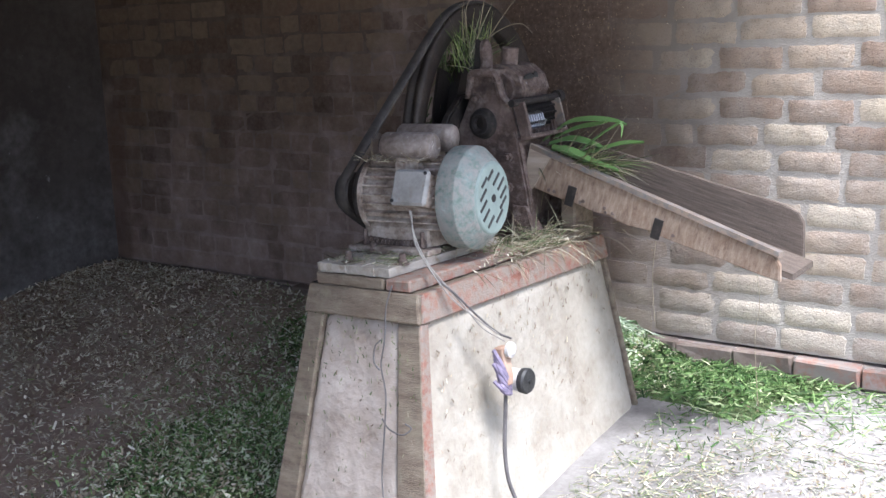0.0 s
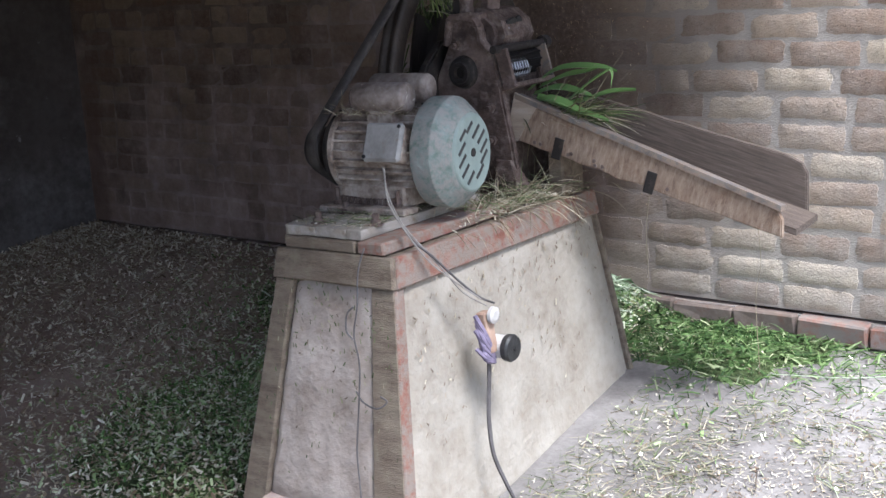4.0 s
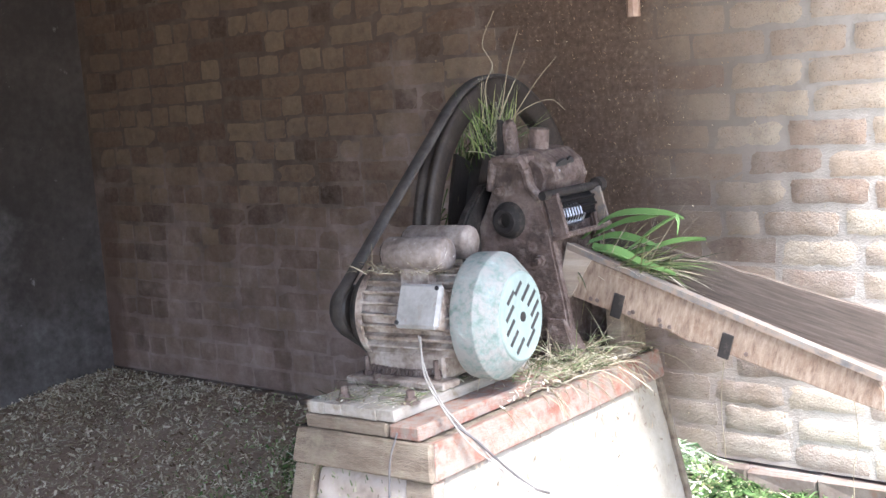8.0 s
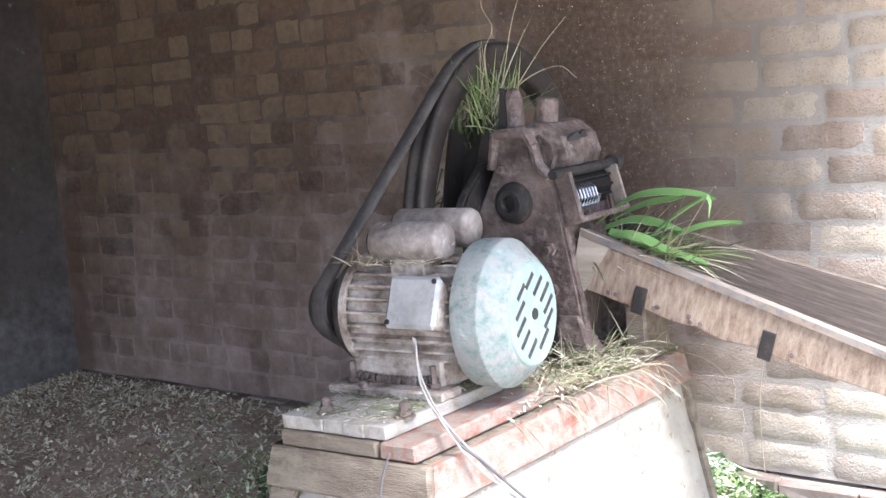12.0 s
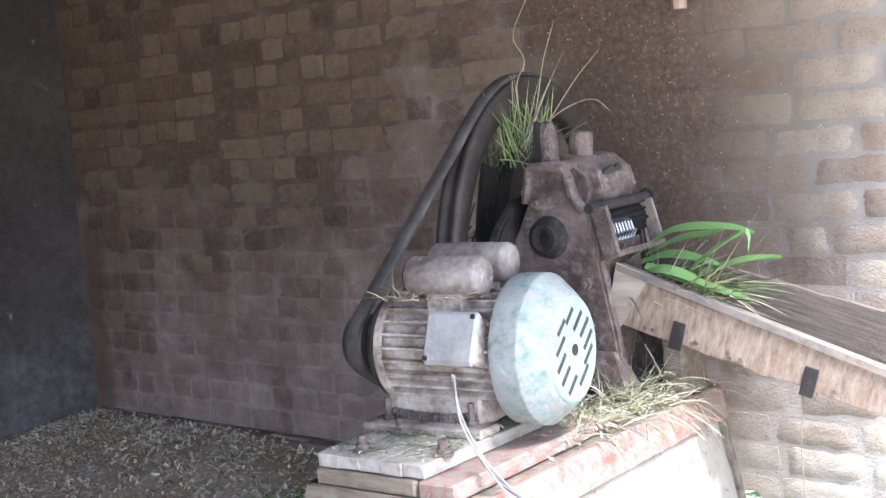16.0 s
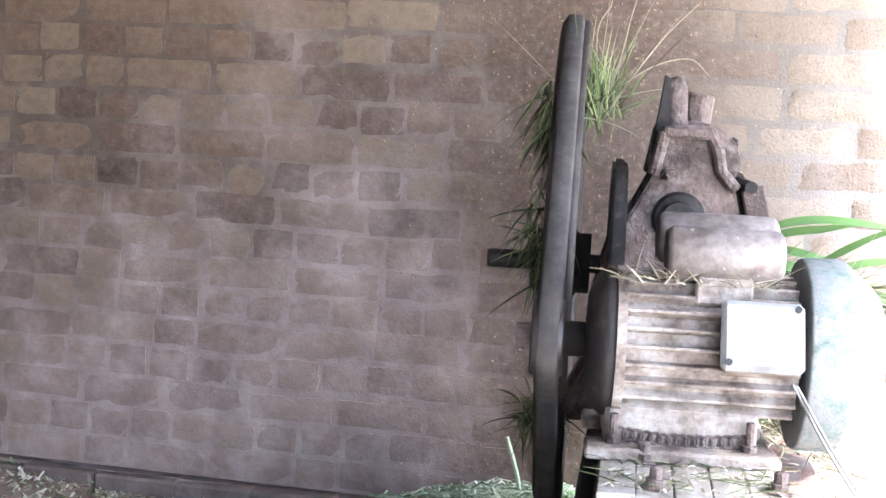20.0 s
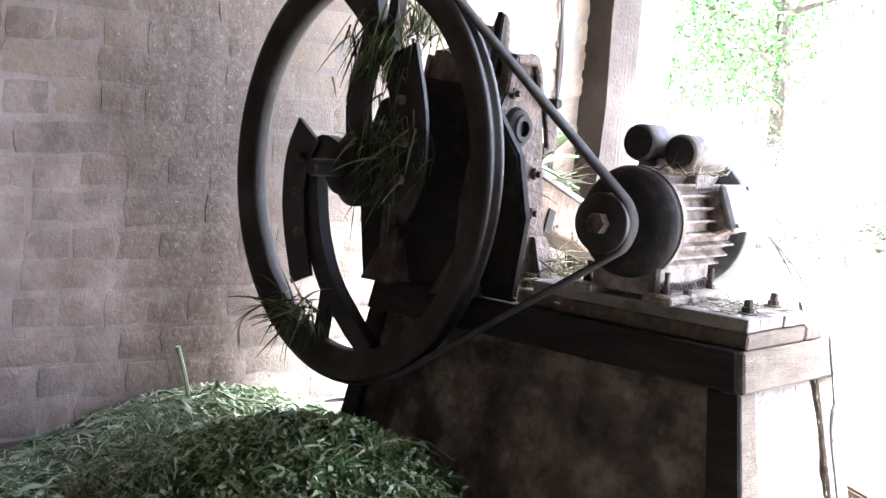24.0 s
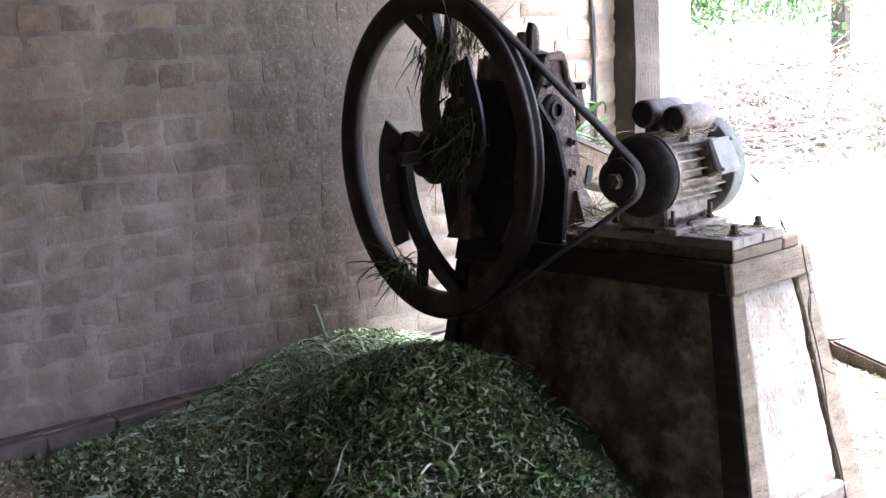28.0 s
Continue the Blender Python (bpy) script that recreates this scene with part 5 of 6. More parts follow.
def trough_board(name, y, thick, left, right, material, label=""):
    """left, right: (bottom, top) above the slope's line at the head and at the open end."""
    bm = bmesh.new()
    n = 14
    out = [(tx0 + (tx1 - tx0) * k / n, tz0 + (tz1 - tz0) * k / n + left[0] + (right[0] - left[0]) * k / n + 0.008 * noise.noise((k * 0.9, y * 9, 1))) for k in range(n + 1)]
    out += [(tx0 + (tx1 - tx0) * k / n + (0.03 if k == 0 else 0), tz0 + (tz1 - tz0) * k / n + left[1] + (right[1] - left[1]) * k / n - (0.032 if k == n else 0.0) + 0.004 * noise.noise((k * 0.8, y * 5, 4))) for k in range(n, -1, -1)]
    out.insert(n + 2, (tx1 - 0.016, out[n + 1][1] + 0.028))
    slab(bm, out, y, y + thick, None, 0.003)
    return part(name, bm, material, TR, label)


trough_board("near_board", ty0, 0.022, (0.0, 0.118), (0.0, 0.080), M_TROUGH, "sawn near side board with nail holes")
trough_board("far_board", ty1, 0.024, (0.012, 0.140), (0.020, 0.165), M_TROUGHIN, "dark worn far side board")
bm = bmesh.new()
hexa(bm, [(tx0, ty0 + 0.022, tz0 + 0.012), (tx1 + 0.03, ty0 + 0.022, tz1 + 0.004), (tx1 + 0.03, ty1, tz1 + 0.010), (tx0, ty1, tz0 + 0.018), (tx0, ty0 + 0.022, tz0 + 0.030), (tx1 + 0.03, ty0 + 0.022, tz1 + 0.022), (tx1 + 0.03, ty1, tz1 + 0.028), (tx0, ty1, tz0 + 0.036)])
bmesh.ops.recalc_face_normals(bm, faces=bm.faces[:])
part("bottom_board", bm, M_TROUGHIN, TR)
bm = bmesh.new()
for k in range(12):
    a, b = k / 12, (k + 1) / 12
    xa, xb = tx0 + 0.03 + (tx1 - tx0 - 0.03) * a, tx0 + 0.03 + (tx1 - tx0 - 0.03) * b
    za, zb = tz0 + 0.120 + (tz1 - tz0 - 0.040) * a + 0.003 * noise.noise((k, 2, 2)), tz0 + 0.120 + (tz1 - tz0 - 0.040) * b + 0.003 * noise.noise((k + 1, 2, 2))
    ya, yb = 0.002 * noise.noise((k, 5, 1)), 0.002 * noise.noise((k + 1, 5, 1))
    hexa(bm, [(xa, ty0 - 0.006 + ya, za - 0.010), (xb, ty0 - 0.006 + yb, zb - 0.010), (xb, ty0 + 0.034, zb - 0.012), (xa, ty0 + 0.034, za - 0.012), (xa, ty0 - 0.005 + ya, za + 0.005), (xb, ty0 - 0.005 + yb, zb + 0.005), (xb, ty0 + 0.034, zb + 0.001), (xa, ty0 + 0.034, za + 0.001)])
bmesh.ops.remove_doubles(bm, verts=bm.verts[:], dist=0.0004)
part("tin_edge", bm, M_TIN, TR, "battered tin strip along the rim")
bm = bmesh.new()
slab(bm, [(tx0 - 0.006, tz0 - 0.004), (tx0 + 0.030, tz0 + 0.128), (tx0 + 0.105, tz0 + 0.098), (tx0 + 0.030, tz0 - 0.012)], ty0 - 0.004, ty0 - 0.0005)
part("end_cleat", bm, M_BOARD, TR, "grey worn cleat on the board's end")
for x in (0.475, 0.752):
    k = (x - tx0) / (tx1 - tx0)
    z = tz0 + (tz1 - tz0) * k
    bm = bmesh.new()
    box(bm, (x, ty0 - 0.003, z + 0.020), (0.028, 0.006, 0.060), pose(0, 0, 0, 0, drop), 0.001)
    part("strap", bm, M_SOOT, TR, "dark rusty iron strap")
for x, dz in ((0.40, 0.012), (0.418, 0.014), (0.505, 0.012), (0.515, 0.018), (0.585, 0.022), (0.588, 0.010), (0.61, 0.014), (0.80, 0.018)):
    z = tz0 + (tz1 - tz0) * (x - tx0) / (tx1 - tx0)
    bm = bmesh.new()
    lathe(bm, [(0.0, 0.006), (0.002, 0.005), (0.002, 0.0)], 8, pose(x, ty0, z + dz, 0, 0, -90))
    part("nail", bm, M_IRON, TR)
bm = bmesh.new()
box(bm, (0.44, -0.03, 0.790), (0.05, 0.12, 0.16), bevel=0.006)
part("prop", bm, M_BEAM, TR, "short wooden prop under the trough")

# ---- switch and wires on the side panel ----
SW = thing("switch_holder", (0.050, -1.215, 0.488), "wooden switch block with porcelain knob bound in a violet rag", "switch", yaw=3.1)
bm = bmesh.new()
box(bm, (-0.004, -0.022, 0.0), (0.030, 0.035, 0.105), pose(0, 0, 0, 0, -7, 0), 0.004)
part("block", bm, M_WOODPLUG, SW)
bm = bmesh.new()
lathe(bm, [(0.0, 0.021), (0.010, 0.021), (0.014, 0.012), (0.014, 0.0)], 20, pose(0.010, -0.018, 0.045))
part("porcelain_knob", bm, M_CHINA, SW, "white porcelain knob")
bm = bmesh.new()
lathe(bm, [(-0.02, 0.030), (0.016, 0.030), (0.016, 0.0)], 24, pose(0.012, 0.017, -0.046))
part("switch_base", bm, M_CHINA, SW, "pale round switch base")
bm = bmesh.new()
lathe(bm, [(0.016, 0.034), (0.030, 0.035), (0.036, 0.031), (0.037, 0.006), (0.042, 0.005), (0.042, 0.0)], 28, pose(0.012, 0.017, -0.046))
part("switch_cap", bm, M_BLACK, SW, "black round switch cap")
for k in range(9):
    bm = bmesh.new()
    sweep(bm, curve_points([(-0.012, -0.050 + random.uniform(-0.01, 0.01), 0.05 - 0.012 * k), (0.010, -0.046 + random.uniform(-0.008, 0.008), 0.0 - 0.008 * k), (0.006, -0.01, -0.062 - 0.002 * k)], 4), 0.006, 6)
    part("rag_strip", bm, M_CLOTH, SW, "faded violet rag binding")
MW = MOT.matrix_basis


def wire(name, ctrl, r, mat, label):
    t = thing(name, ctrl[0], label, "wire")
    bm = bmesh.new()
    o = Vector(ctrl[0])
    sweep(bm, curve_points([Vector(p) - o for p in ctrl], 6), r, 6)
    part("strand", bm, mat, t)
    return t


wire("motor_cable", [(-0.16, -1.345, 0.905), (-0.12, -1.375, 0.84), (-0.075, -1.38, 0.775), (-0.03, -1.36, 0.715), (0.0, -1.33, 0.66), (0.022, -1.29, 0.60), (0.05, -1.235, 0.555)], 0.0021, M_WIREW, "thin pale flex from the motor box down to the switch")
wire("motor_cable", [(-0.155, -1.345, 0.903), (-0.11, -1.39, 0.835), (-0.068, -1.392, 0.775), (-0.020, -1.372, 0.70), (0.010, -1.32, 0.64), (0.045, -1.25, 0.575)], 0.0020, M_WIREW, "second pale strand of the motor flex")
wire("motor_cable", [(-0.075, -1.384, 0.772), (-0.045, -1.378, 0.735), (-0.012, -1.355, 0.70), (0.012, -1.30, 0.635), (0.040, -1.25, 0.58), (0.05, -1.205, 0.555)], 0.0030, M_WIRED, "dark flex beside the pale one")
wire("supply_cable", [(0.045, -1.23, 0.44), (0.048, -1.24, 0.36), (0.058, -1.262, 0.27), (0.070, -1.265, 0.18), (0.095, -1.25, 0.10), (0.105, -1.235, 0.05), (0.105, -1.245, 0.006)], 0.0055, M_WIRED, "dark supply cable hanging to the floor")
wire("twine", [(-0.118, -1.475, 0.735), (-0.128, -1.492, 0.68), (-0.125, -1.507, 0.60), (-0.135, -1.515, 0.53), (-0.118, -1.522, 0.46), (-0.112, -1.542, 0.36), (-0.112, -1.56, 0.25), (-0.092, -1.58, 0.14), (-0.092, -1.605, 0.02)], 0.0022, M_WIRED, "thin dark twine down the end panel")
wire("twine", [(-0.130, -1.515, 0.60), (-0.150, -1.518, 0.58), (-0.152, -1.522, 0.54), (-0.135, -1.52, 0.52)], 0.0022, M_WIRED, "loop of thin twine on the post")
wire("twine", [(-0.118, -1.54, 0.40), (-0.09, -1.548, 0.38), (-0.05, -1.545, 0.37), (-0.03, -1.53, 0.385), (-0.05, -1.53, 0.395)], 0.0022, M_WIRED, "kinked end of wire round the post")
wire("wall_cable", [(0.68, -0.012, 2.2), (0.70, -0.014, 1.6), (0.715, -0.016, 1.25), (0.725, -0.014, 0.95), (0.73, -0.014, 0.72)], 0.006, M_WIRED, "dark cable hanging down the brick wall")
wire("wall_cable", [(0.70, -0.014, 2.2), (0.685, -0.014, 1.62), (0.725, -0.016, 1.30), (0.71, -0.014, 1.02), (0.74, -0.014, 0.75)], 0.005, M_WIRED, "second cable twisted beside the first")
stub = thing("roof_post", (-0.40, -0.06, 1.58), "short end of a brown timber post at the wall", "post")
bm = bmesh.new()
sweep(bm, [(0, 0, 0), (0.002, 0, 0.4), (0, 0, 1.16)], [0.020, 0.024, 0.026], 8)
part("timber", bm, M_WOODPLUG, stub)

# ---- fodder on the machine ----
random.seed(21)
FOD = thing("maize_leaves", (-0.215, -0.635, 0.925), "bunch of fresh green maize leaves lying in the trough", "leaves")
fan_leaves = [((-0.02, 0.015, 0.085), (0.06, 0.015, 0.135), (0.134, 0.015, 0.150), (0.22, 0.015, 0.148), (0.275, 0.015, 0.138)),
              ((0.10, 0.0, 0.040), (0.16, 0.0, 0.085), (0.22, -0.005, 0.122), (0.268, -0.01, 0.146)),
              ((0.09, 0.02, 0.040), (0.17, 0.03, 0.058), (0.24, 0.03, 0.078), (0.33, 0.02, 0.088)),
              ((0.03, -0.02, 0.070), (0.11, -0.03, 0.052), (0.19, -0.035, 0.030), (0.275, -0.035, 0.010)),
              ((-0.01, 0.02, 0.07), (0.06, 0.03, 0.088), (0.13, 0.03, 0.080), (0.19, 0.04, 0.060)),
              ((0.0, 0.04, 0.09), (0.08, 0.05, 0.120), (0.15, 0.05, 0.132), (0.21, 0.05, 0.150)),
              ((0.02, -0.03, 0.05), (0.08, -0.04, 0.066), (0.15, -0.04, 0.050), (0.21, -0.05, 0.024)),
              ((0.268, -0.01, 0.146), (0.277, -0.012, 0.13), (0.272, -0.012, 0.098))]
for ctrl in fan_leaves:
    pts = curve_points(ctrl, 5)
    vs, fs = [], []
    for k, p in enumerate(pts):
        t = k / (len(pts) - 1)
        w = (0.015 if len(ctrl) > 3 else 0.005) * math.sin(math.pi * min(1, t * 0.82 + 0.18)) ** 0.8 + 0.0006
        s = Vector((0.1, 0.85, 0.45)).normalized() * w
        vs += [p - s + Vector((0, 0, 0.004)), p - Vector((0, 0, 0.003)), p + s + Vector((0, 0, 0.004))]
    for k in range(len(pts) - 1):
        a = 3 * k
        fs += [(a, a + 1, a + 4, a + 3), (a + 1, a + 2, a + 5, a + 4)]
    raw("leaf", vs, fs, M_FRESH, FOD)
v, f = blades([(random.uniform(-0.02, 0.20), random.uniform(-0.06, 0.06), random.uniform(0.0, 0.03)) for k in range(110)], (0.08, 0.22), (0.0014, 0.003), 0.42, 0.5, 5, (1, 0.12, 0.24))
raw("dry_stem_tangle", v, f, M_STRAW, FOD, "dry stems and fine grass")
v, f = blades([(random.uniform(-0.02, 0.22), random.uniform(-0.06, 0.06), random.uniform(0.0, 0.03)) for k in range(150)], (0.06, 0.15), (0.003, 0.008), 0.5, 0.6, 4, (1, 0.2, 0.06))
raw("wilted_leaf_tangle", v, f, M_DARKGRASS, FOD, "dark wilted leaves under the fresh ones")


def bunch(name, at, parts, label):
    t = thing(name, at, label, "grass")
    for nm, mat, (v, f) in parts:
        raw(nm, v, f, mat, t)
    return t


def stalk_curve(ctrl, r):
    b = bmesh.new()
    pts = curve_points(ctrl, 6)
    sweep(b, pts, [r * (1 - 0.6 * k / (len(pts) - 1)) for k in range(len(pts))], 5)
    return b


def cloud(n, sx, sy, sz):
    return [(random.gauss(0, sx), random.gauss(0, sy), random.gauss(0, sz)) for k in range(n)]


TUFT = bunch("grass_tuft", (-0.500, -0.63, 1.265), [("blade_tuft", M_TUFT, blades(cloud(70, 0.02, 0.040, 0.03), (0.06, 0.15), (0.002, 0.0045), 0.40, 0.45)), ("leaning_blade", M_DRIED, blades(cloud(60, 0.025, 0.045, 0.02), (0.06, 0.19), (0.0018, 0.004), 0.55, 0.6, 5, (0.35, 0.18, 0.8))), ("tall_stem", M_STRAW, blades(cloud(12, 0.02, 0.03, 0.01), (0.16, 0.30), (0.0016, 0.0026), 0.50, 0.4, 6))], "tuft of fresh grass caught upright on the flywheel arm")
for ctrl in ([(0.0, 0.0, 0.0), (-0.012, 0.0, 0.14), (0.012, 0.005, 0.20), (-0.012, 0.0, 0.26), (0.025, 0.01, 0.34)],
             [(0.01, 0.0, 0.0), (0.035, 0.01, 0.10), (0.055, 0.02, 0.20), (0.085, 0.03, 0.285)],
             [(0.02, 0.0, 0.0), (0.07, 0.03, 0.08), (0.12, 0.05, 0.15), (0.175, 0.07, 0.21)],
             [(0.01, 0.0, 0.02), (0.09, 0.03, 0.08), (0.16, 0.05, 0.10), (0.20, 0.06, 0.07)],
             [(-0.01, 0.0, 0.0), (-0.02, -0.01, 0.08), (-0.015, -0.01, 0.165)]):
    part("seed_stalk", stalk_curve(ctrl, 0.0017), M_STRAW, TUFT)
bunch("hanging_grass", (-0.585, -0.60, 1.24), [("blade_tuft", M_DARKGRASS, blades(cloud(190, 0.014, 0.05, 0.035), (0.05, 0.13), (0.002, 0.006), 0.35, 0.9, 4, (-0.25, 0.05, -0.9)))], "grass hanging from the flywheel arm, coloured dark as if backlit")
bunch("hanging_grass", (-0.590, -0.66, 1.02), [("blade_tuft", M_DARKGRASS, blades(cloud(150, 0.014, 0.06, 0.05), (0.05, 0.13), (0.002, 0.006), 0.5, 0.9, 4, (-0.25, 0.0, -0.95)))], "grass caught round the hub, coloured dark as if backlit")
bunch("hanging_grass", (-0.605, -0.40, 0.615), [("blade_tuft", M_DARKGRASS, blades(cloud(180, 0.020, 0.045, 0.016), (0.05, 0.13), (0.002, 0.006), 0.8, 0.9, 4, (-0.15, 0.35, -0.3)))], "grass wrapped round the flywheel rim")
straw_on_deck = []
while len(straw_on_deck) < 640:
    straw_on_deck.append((random.gauss(0.10, 0.07), random.gauss(0.16, 0.13), abs(random.gauss(0, 0.025))))
pile = thing("straw_pile", (-0.23, -1.02, 0.714), "tangle of dry straw and chaff on the pedestal top", "straw")
v, f = blades([p for p in straw_on_deck if p[0] < 0.16], (0.04, 0.12), (0.0015, 0.003), 2.6, 1.0, 3)
tagged(raw("straw", v, f, M_STRAW, pile), kind="stuff")
v, f = flakes([(random.uniform(-0.2, 0.14), random.uniform(-0.15, 0.47), abs(random.gauss(0, 0.012))) for k in range(1400)], lambda: (random.uniform(0.005, 0.018), random.uniform(0.002, 0.005)), 0.6)
raw("chaff", v, f, M_CHAFF, pile)
v, f = blades([p for p in straw_on_deck[:380] if p[0] < 0.15], (0.04, 0.12), (0.002, 0.0035), 1.8, 1.0, 4)
tagged(raw("green_straw", v, f, M_DRIED, pile), kind="stuff")
v, f = blades([(0.155, random.gauss(0.14, 0.16), random.uniform(-0.005, 0.01)) for k in range(70)], (0.05, 0.13), (0.0015, 0.003), 0.35, 1.2, 5, (0.9, 0.0, -0.3))
tagged(raw("overhanging_straw", v, f, M_STRAW, pile), kind="stuff")
bits = thing("bed_litter", (-0.264, -0.985, 0.768), "straw and leaf bits lying on the motor bed", "litter", yaw=3.1)
v, f = blades([(random.uniform(-0.15, 0.08), random.uniform(-0.44, -0.20), 0.001) for k in range(190)], (0.02, 0.08), (0.0015, 0.003), 4.0, 0.3, 2)
raw("straw", [Vector((p[0], p[1], min(max(p[2], 0.001), 0.012))) for p in v], f, M_DRIED, bits)
v, f = flakes([(random.uniform(-0.15, 0.08), random.uniform(-0.45, -0.15), 0.002) for k in range(420)], lambda: (random.uniform(0.004, 0.012), random.uniform(0.002, 0.004)), 0.2)
raw("chaff", v, f, M_CHAFF, bits)
mb = thing("motor_litter", (-0.29, -1.17, 1.02), "short straws caught on top of the motor", "litter", yaw=7.0)
v, f = blades([(random.uniform(-0.12, 0.10), random.uniform(-0.10, -0.02), random.uniform(-0.005, 0.0)) for k in range(130)], (0.02, 0.07), (0.0012, 0.0026), 2.5, 0.6, 3)
raw("straw", v, f, M_STRAW, mb)
dangle = thing("dangling_straw", (0.45, -0.585, 0.68), "long pale straw dangling from the trough", "straw")
for dx, ctrl in ((0, [(0, 0, 0), (0.01, 0, -0.12), (-0.005, 0, -0.22), (0.0, 0.01, -0.42)]), (1, [(-0.30, -0.03, 0.06), (-0.315, -0.03, -0.06), (-0.31, -0.03, -0.2)])):
    bm = bmesh.new()
    sweep(bm, curve_points(ctrl, 5), 0.0009, 5)
    part("straw", bm, M_STRAW, dangle)


# chaff thrown against the wall, thickest in the brown stain
random.seed(33)
flung = []
while len(flung) < 1100:
    x, z = random.gauss(-0.50, 0.36), random.uniform(0.30, 1.9)
    if -1.8 < x < 0.6:
        flung.append((x, -0.0062, z))
vs, fs = [], []
for x, y, z in flung:
    l, w, a = random.uniform(0.002, 0.007), random.uniform(0.0006, 0.0015), random.gauss(1.57, 0.7)
    d, e = Vector((math.cos(a), 0, math.sin(a))) * l, Vector((-math.sin(a), 0, math.cos(a))) * w
    p, i = Vector((x, y, z)), len(vs)
    vs += [p - e, p + e, p + d + e * 0.5 + Vector((0, -random.uniform(0.001, 0.005), 0)), p + d - e * 0.5 + Vector((0, -0.002, 0))]
    fs.append((i, i + 1, i + 2, i + 3))
tagged(raw("stuck_chaff", vs, fs, M_SPECK), "straw-coloured chaff bits stuck to the stained brick wall", "chaff", kind="stuff")


# straw and dirt splashed on the limewashed panels
def splashed(side, n, mat, name, label, size):
    t = thing(name, (-0.264, -0.985, 0), label, "litter", yaw=3.1)
    vs, fs = [], []
    for k in range(n):
        a, z = random.uniform(-0.88, 0.93), 0.06 + 0.57 * random.random() ** 0.38
        p, q, r, o = face(side, a, a + 0.02, z, z + 0.01, 0.0035)
        u, w = (q - p).normalized(), (o - p).normalized()
        b = random.gauss(1.57, 0.55)
        d = u * math.cos(b) + w * math.sin(b)
        e = u.cross(w) * 0.0015
        s = d.cross(e).normalized() * random.uniform(*size) * 0.18
        l = d * random.uniform(*size)
        i = len(vs)
        vs += [p - s, p + s, p + l + s * 0.6 + e, p + l - s * 0.6 + e]
        fs.append((i, i + 1, i + 2, i + 3))
    tagged(raw("bit", vs, fs, mat, t), kind="stuff")


splashed(1, 190, M_SPLASH, "panel_dirt", "dark mud splashes stuck to the limewashed side panel", (0.005, 0.017))
splashed(1, 50, M_STRAW, "panel_straw", "straw bits stuck to the limewashed side panel", (0.006, 0.020))
splashed(0, 150, M_DRIED, "panel_fodder", "green and pale fodder specks stuck to the end panel", (0.005, 0.014))
splashed(0, 55, M_SPLASH, "panel_dirt", "dark mud splashes stuck to the end panel", (0.005, 0.014))

# ---- bricks ----
random.seed(77)


def brick_mesh(name, l, h, d, power=5, cells=(4, 3), wear=1.0):
    """A worn brick, face at y = 0 looking to -y, with a pillowed, uneven face."""
    bm = bmesh.new()
    nx_, nz_ = cells
    g = []
    for i in range(nx_ + 1):
        row = []
        for j in range(nz_ + 1):
            u, w = -1 + 2 * i / nx_, -1 + 2 * j / nz_
            r = 1 - 0.06 * max(0, abs(u) + abs(w) - 1.45)
            e = max(abs(u) ** (power * 2), abs(w) ** power)
            row.append(bm.verts.new((u * l / 2 * r + random.gauss(0, 0.0020), -d * (1 - 0.75 * e) + random.gauss(0, 0.0006 * wear), w * h / 2 * r + random.gauss(0, 0.0018))))
        g.append(row)
    for i in range(nx_):
        for j in range(nz_):
            bm.faces.new((g[i][j], g[i + 1][j], g[i + 1][j + 1], g[i][j + 1]))
    rim = [g[i][0] for i in range(nx_ + 1)] + [g[nx_][j] for j in range(1, nz_ + 1)] + [g[i][nz_] for i in range(nx_ - 1, -1, -1)] + [g[0][j] for j in range(nz_ - 1, 0, -1)]
    back = [bm.verts.new((v.co.x, 0.02, v.co.z)) for v in rim]
    rim = [bm.verts.new(v.co) for v in rim]
    for k in range(len(rim)):
        bm.faces.new((rim[k], back[k], back[(k + 1) % len(rim)], rim[(k + 1) % len(rim)]))
    sides = set(back)
    me = bpy.data.meshes.new(name)
    for f in bm.faces:
        f.smooth = not any(v in sides for v in f.verts)
    bm.to_mesh(me)
    bm.free()
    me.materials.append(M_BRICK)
    return me


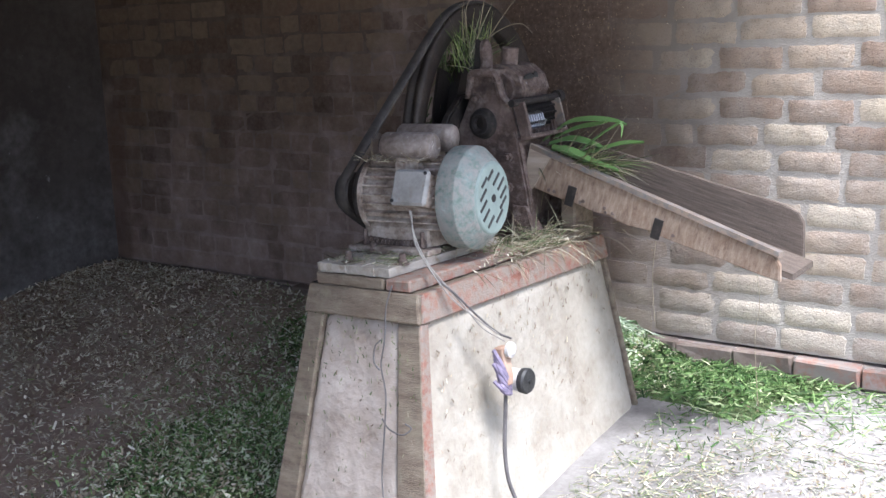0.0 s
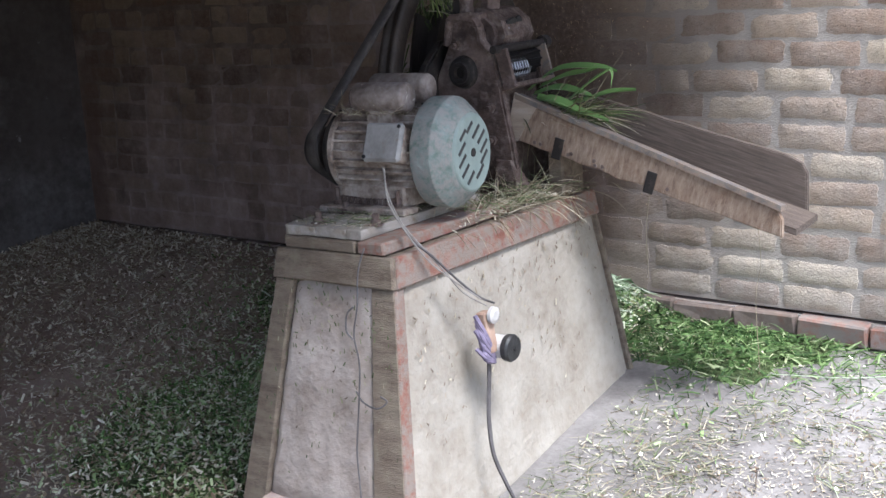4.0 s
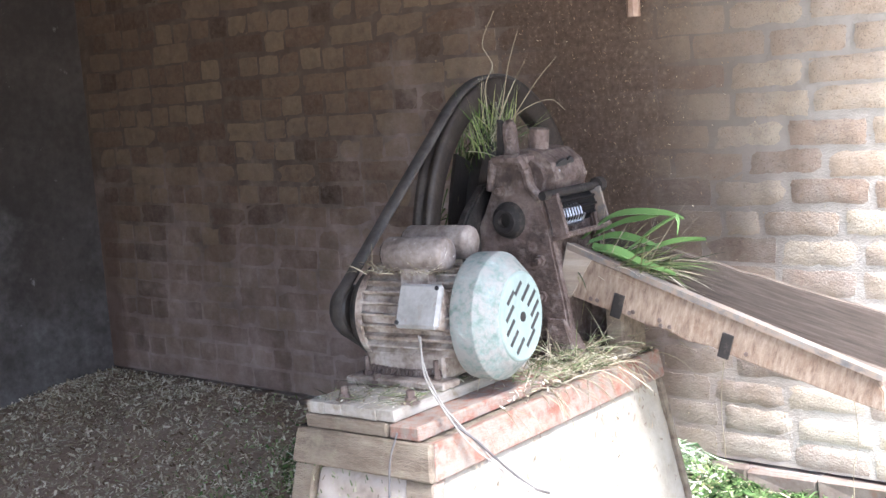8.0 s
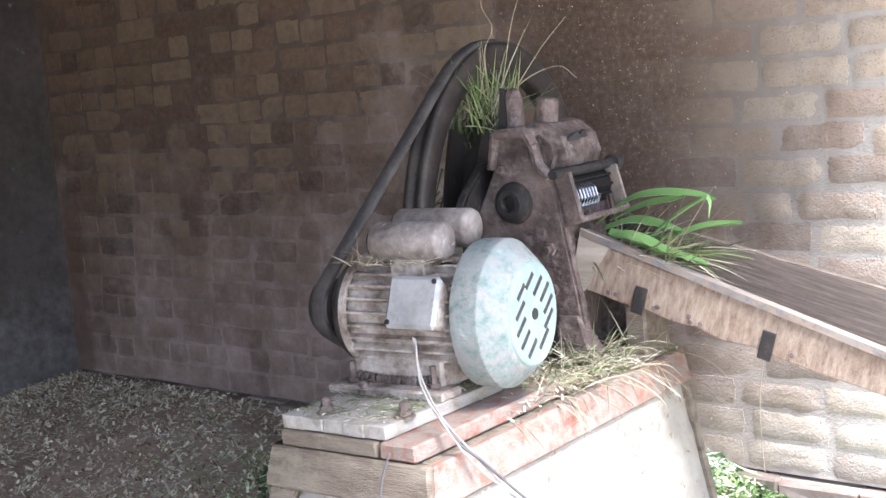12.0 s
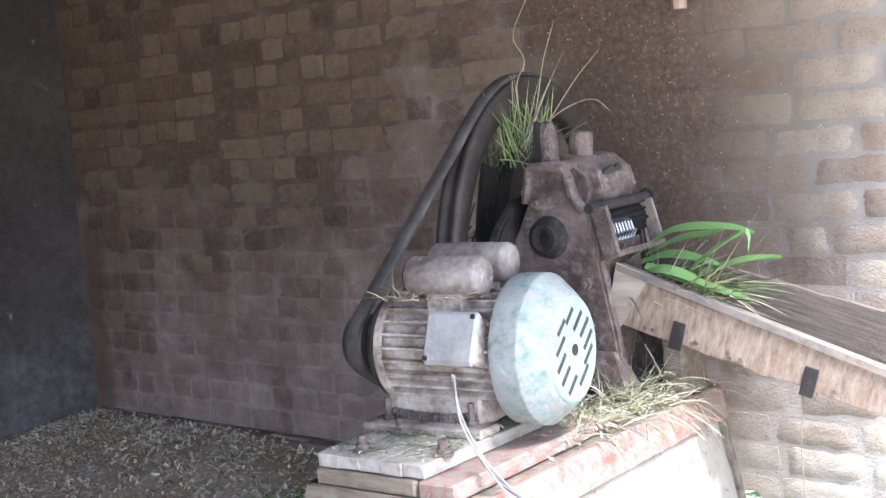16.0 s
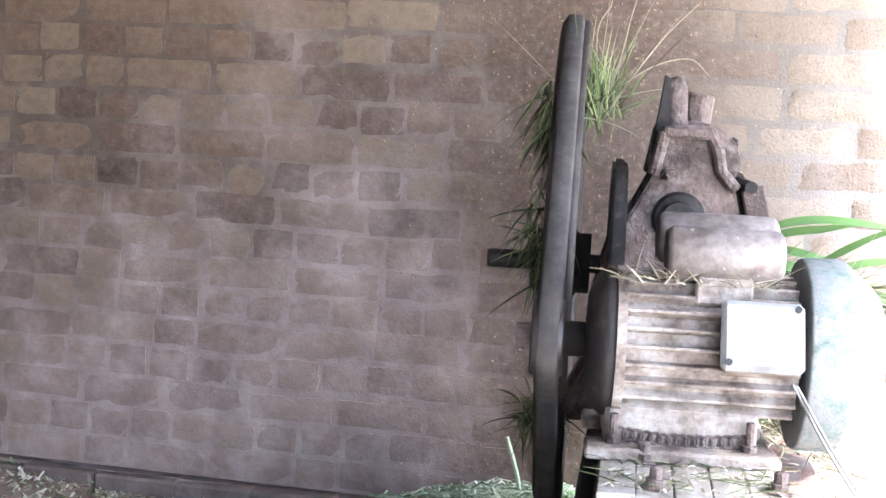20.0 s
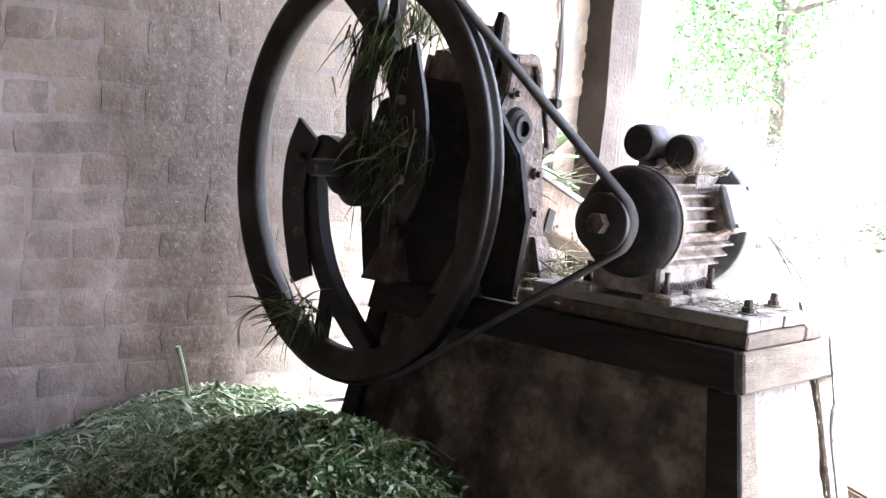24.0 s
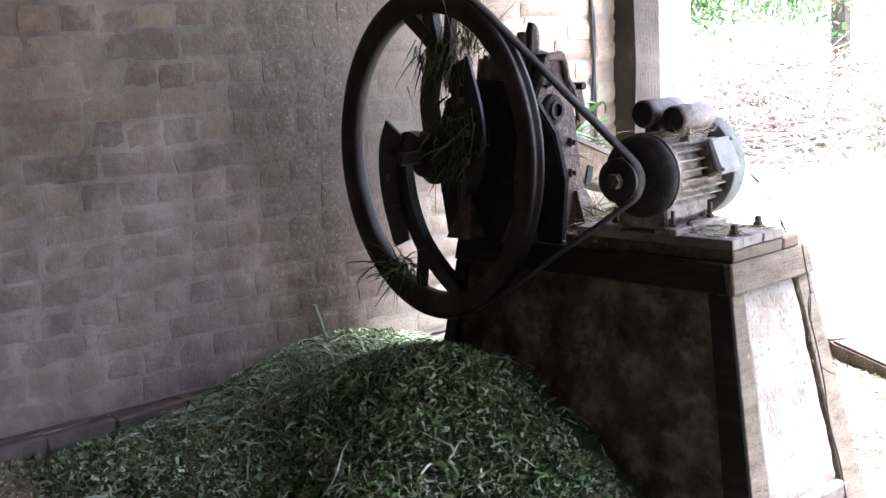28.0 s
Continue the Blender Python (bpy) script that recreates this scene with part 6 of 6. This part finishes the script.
STRETCH = [brick_mesh("stretcher", 0.2255, 0.0772, 0.0036) for k in range(12)]
HEADER = [brick_mesh("header", 0.1085, 0.0772, 0.0036) for k in range(12)]
EAST = [brick_mesh("worn_stretcher", 0.219, 0.0725, 0.0075, 5, (8, 5), 2.0) for k in range(10)]
EAST_HALF = [brick_mesh("worn_half", 0.103, 0.0725, 0.0075, 5, (5, 5), 2.0) for k in range(6)]
COURSE = 0.0835
rest_v, rest_f, rest_s = [], [], []
singles = 0
row, z = 0, LEDGE + COURSE / 2
while z < 2.3:
    header = row % 2 == 1
    step = 0.118 if header else 0.236
    x = XL + random.uniform(0.0, 0.12)
    while x < XR - 0.06:
        header = row % 2 == 1 and x < -0.45
        step = 0.118 if header else 0.236
        mixed = random.random() < (0.12 if x < 0.0 else 0.04)
        l = step
        pool = HEADER if header else STRETCH
        if mixed and not header:
            pool, l = HEADER, 0.118
        me = random.choice(pool)
        cx = x + l / 2
        worn = cx > -0.12
        if worn:
            me = random.choice(EAST_HALF if pool is HEADER else EAST)
        if cx + l / 2 < XR:
            sx, sz = random.uniform(0.95, 1.03), random.uniform(0.91, 1.02) if worn else random.uniform(0.84, 1.02)
            yy = random.gauss(0.0004, 0.0005) + (random.gauss(0.0, 0.0006) + 0.002 * max(0.0, min(1.0, (0.25 - cx) / 0.3)) if worn else 0.0)
            rot = random.gauss(0, 0.7 if worn else 1.1)
            m = Matrix.Translation((cx, yy, z + random.gauss(0, 0.003 if worn else 0.0042))) @ pose(0, 0, 0, random.gauss(0, 0.2), rot, random.gauss(0, 0.15)) @ Matrix.Diagonal((sx, 1, sz, 1))
            if -1.75 < cx < 0.8 and 0.30 < z < 1.48 and singles < 300:
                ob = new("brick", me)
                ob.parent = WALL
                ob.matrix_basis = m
                singles += 1
            else:
                k = len(rest_v)
                rest_v += [m @ v.co for v in me.vertices]
                rest_f += [tuple(k + i for i in f.vertices) for f in me.polygons]
                rest_s += [f.use_smooth for f in me.polygons]
        x += l
    row += 1
    z += COURSE
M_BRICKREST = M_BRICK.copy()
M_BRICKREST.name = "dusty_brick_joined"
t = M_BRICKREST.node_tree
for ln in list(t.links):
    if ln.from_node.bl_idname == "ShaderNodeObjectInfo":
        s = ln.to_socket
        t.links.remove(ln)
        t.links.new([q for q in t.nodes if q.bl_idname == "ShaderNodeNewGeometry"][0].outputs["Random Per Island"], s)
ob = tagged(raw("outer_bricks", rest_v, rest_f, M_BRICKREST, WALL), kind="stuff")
ob.data.polygons.foreach_set("use_smooth", rest_s)
x = XL
while x < XR - 0.1:
    l = random.uniform(0.20, 0.235)
    bm = bmesh.new()
    red = x > 0.1
    box(bm, (0, 0, 0), (l - (0.008 if red else 0.004), 0.06, 0.074), bevel=0.006, rough=0.006)
    ob = part("footing_brick", bm, M_REDBRICK if x > 0.1 else M_FOOT, WALL)
    ob.location = (x + l / 2, -0.006 + random.uniform(-0.008, 0.004), LEDGE - 0.049 + random.uniform(-0.006, 0.004))
    ob.rotation_euler = (random.gauss(0, 0.02), random.gauss(0, 0.012), random.gauss(0, 0.02))
    x += l
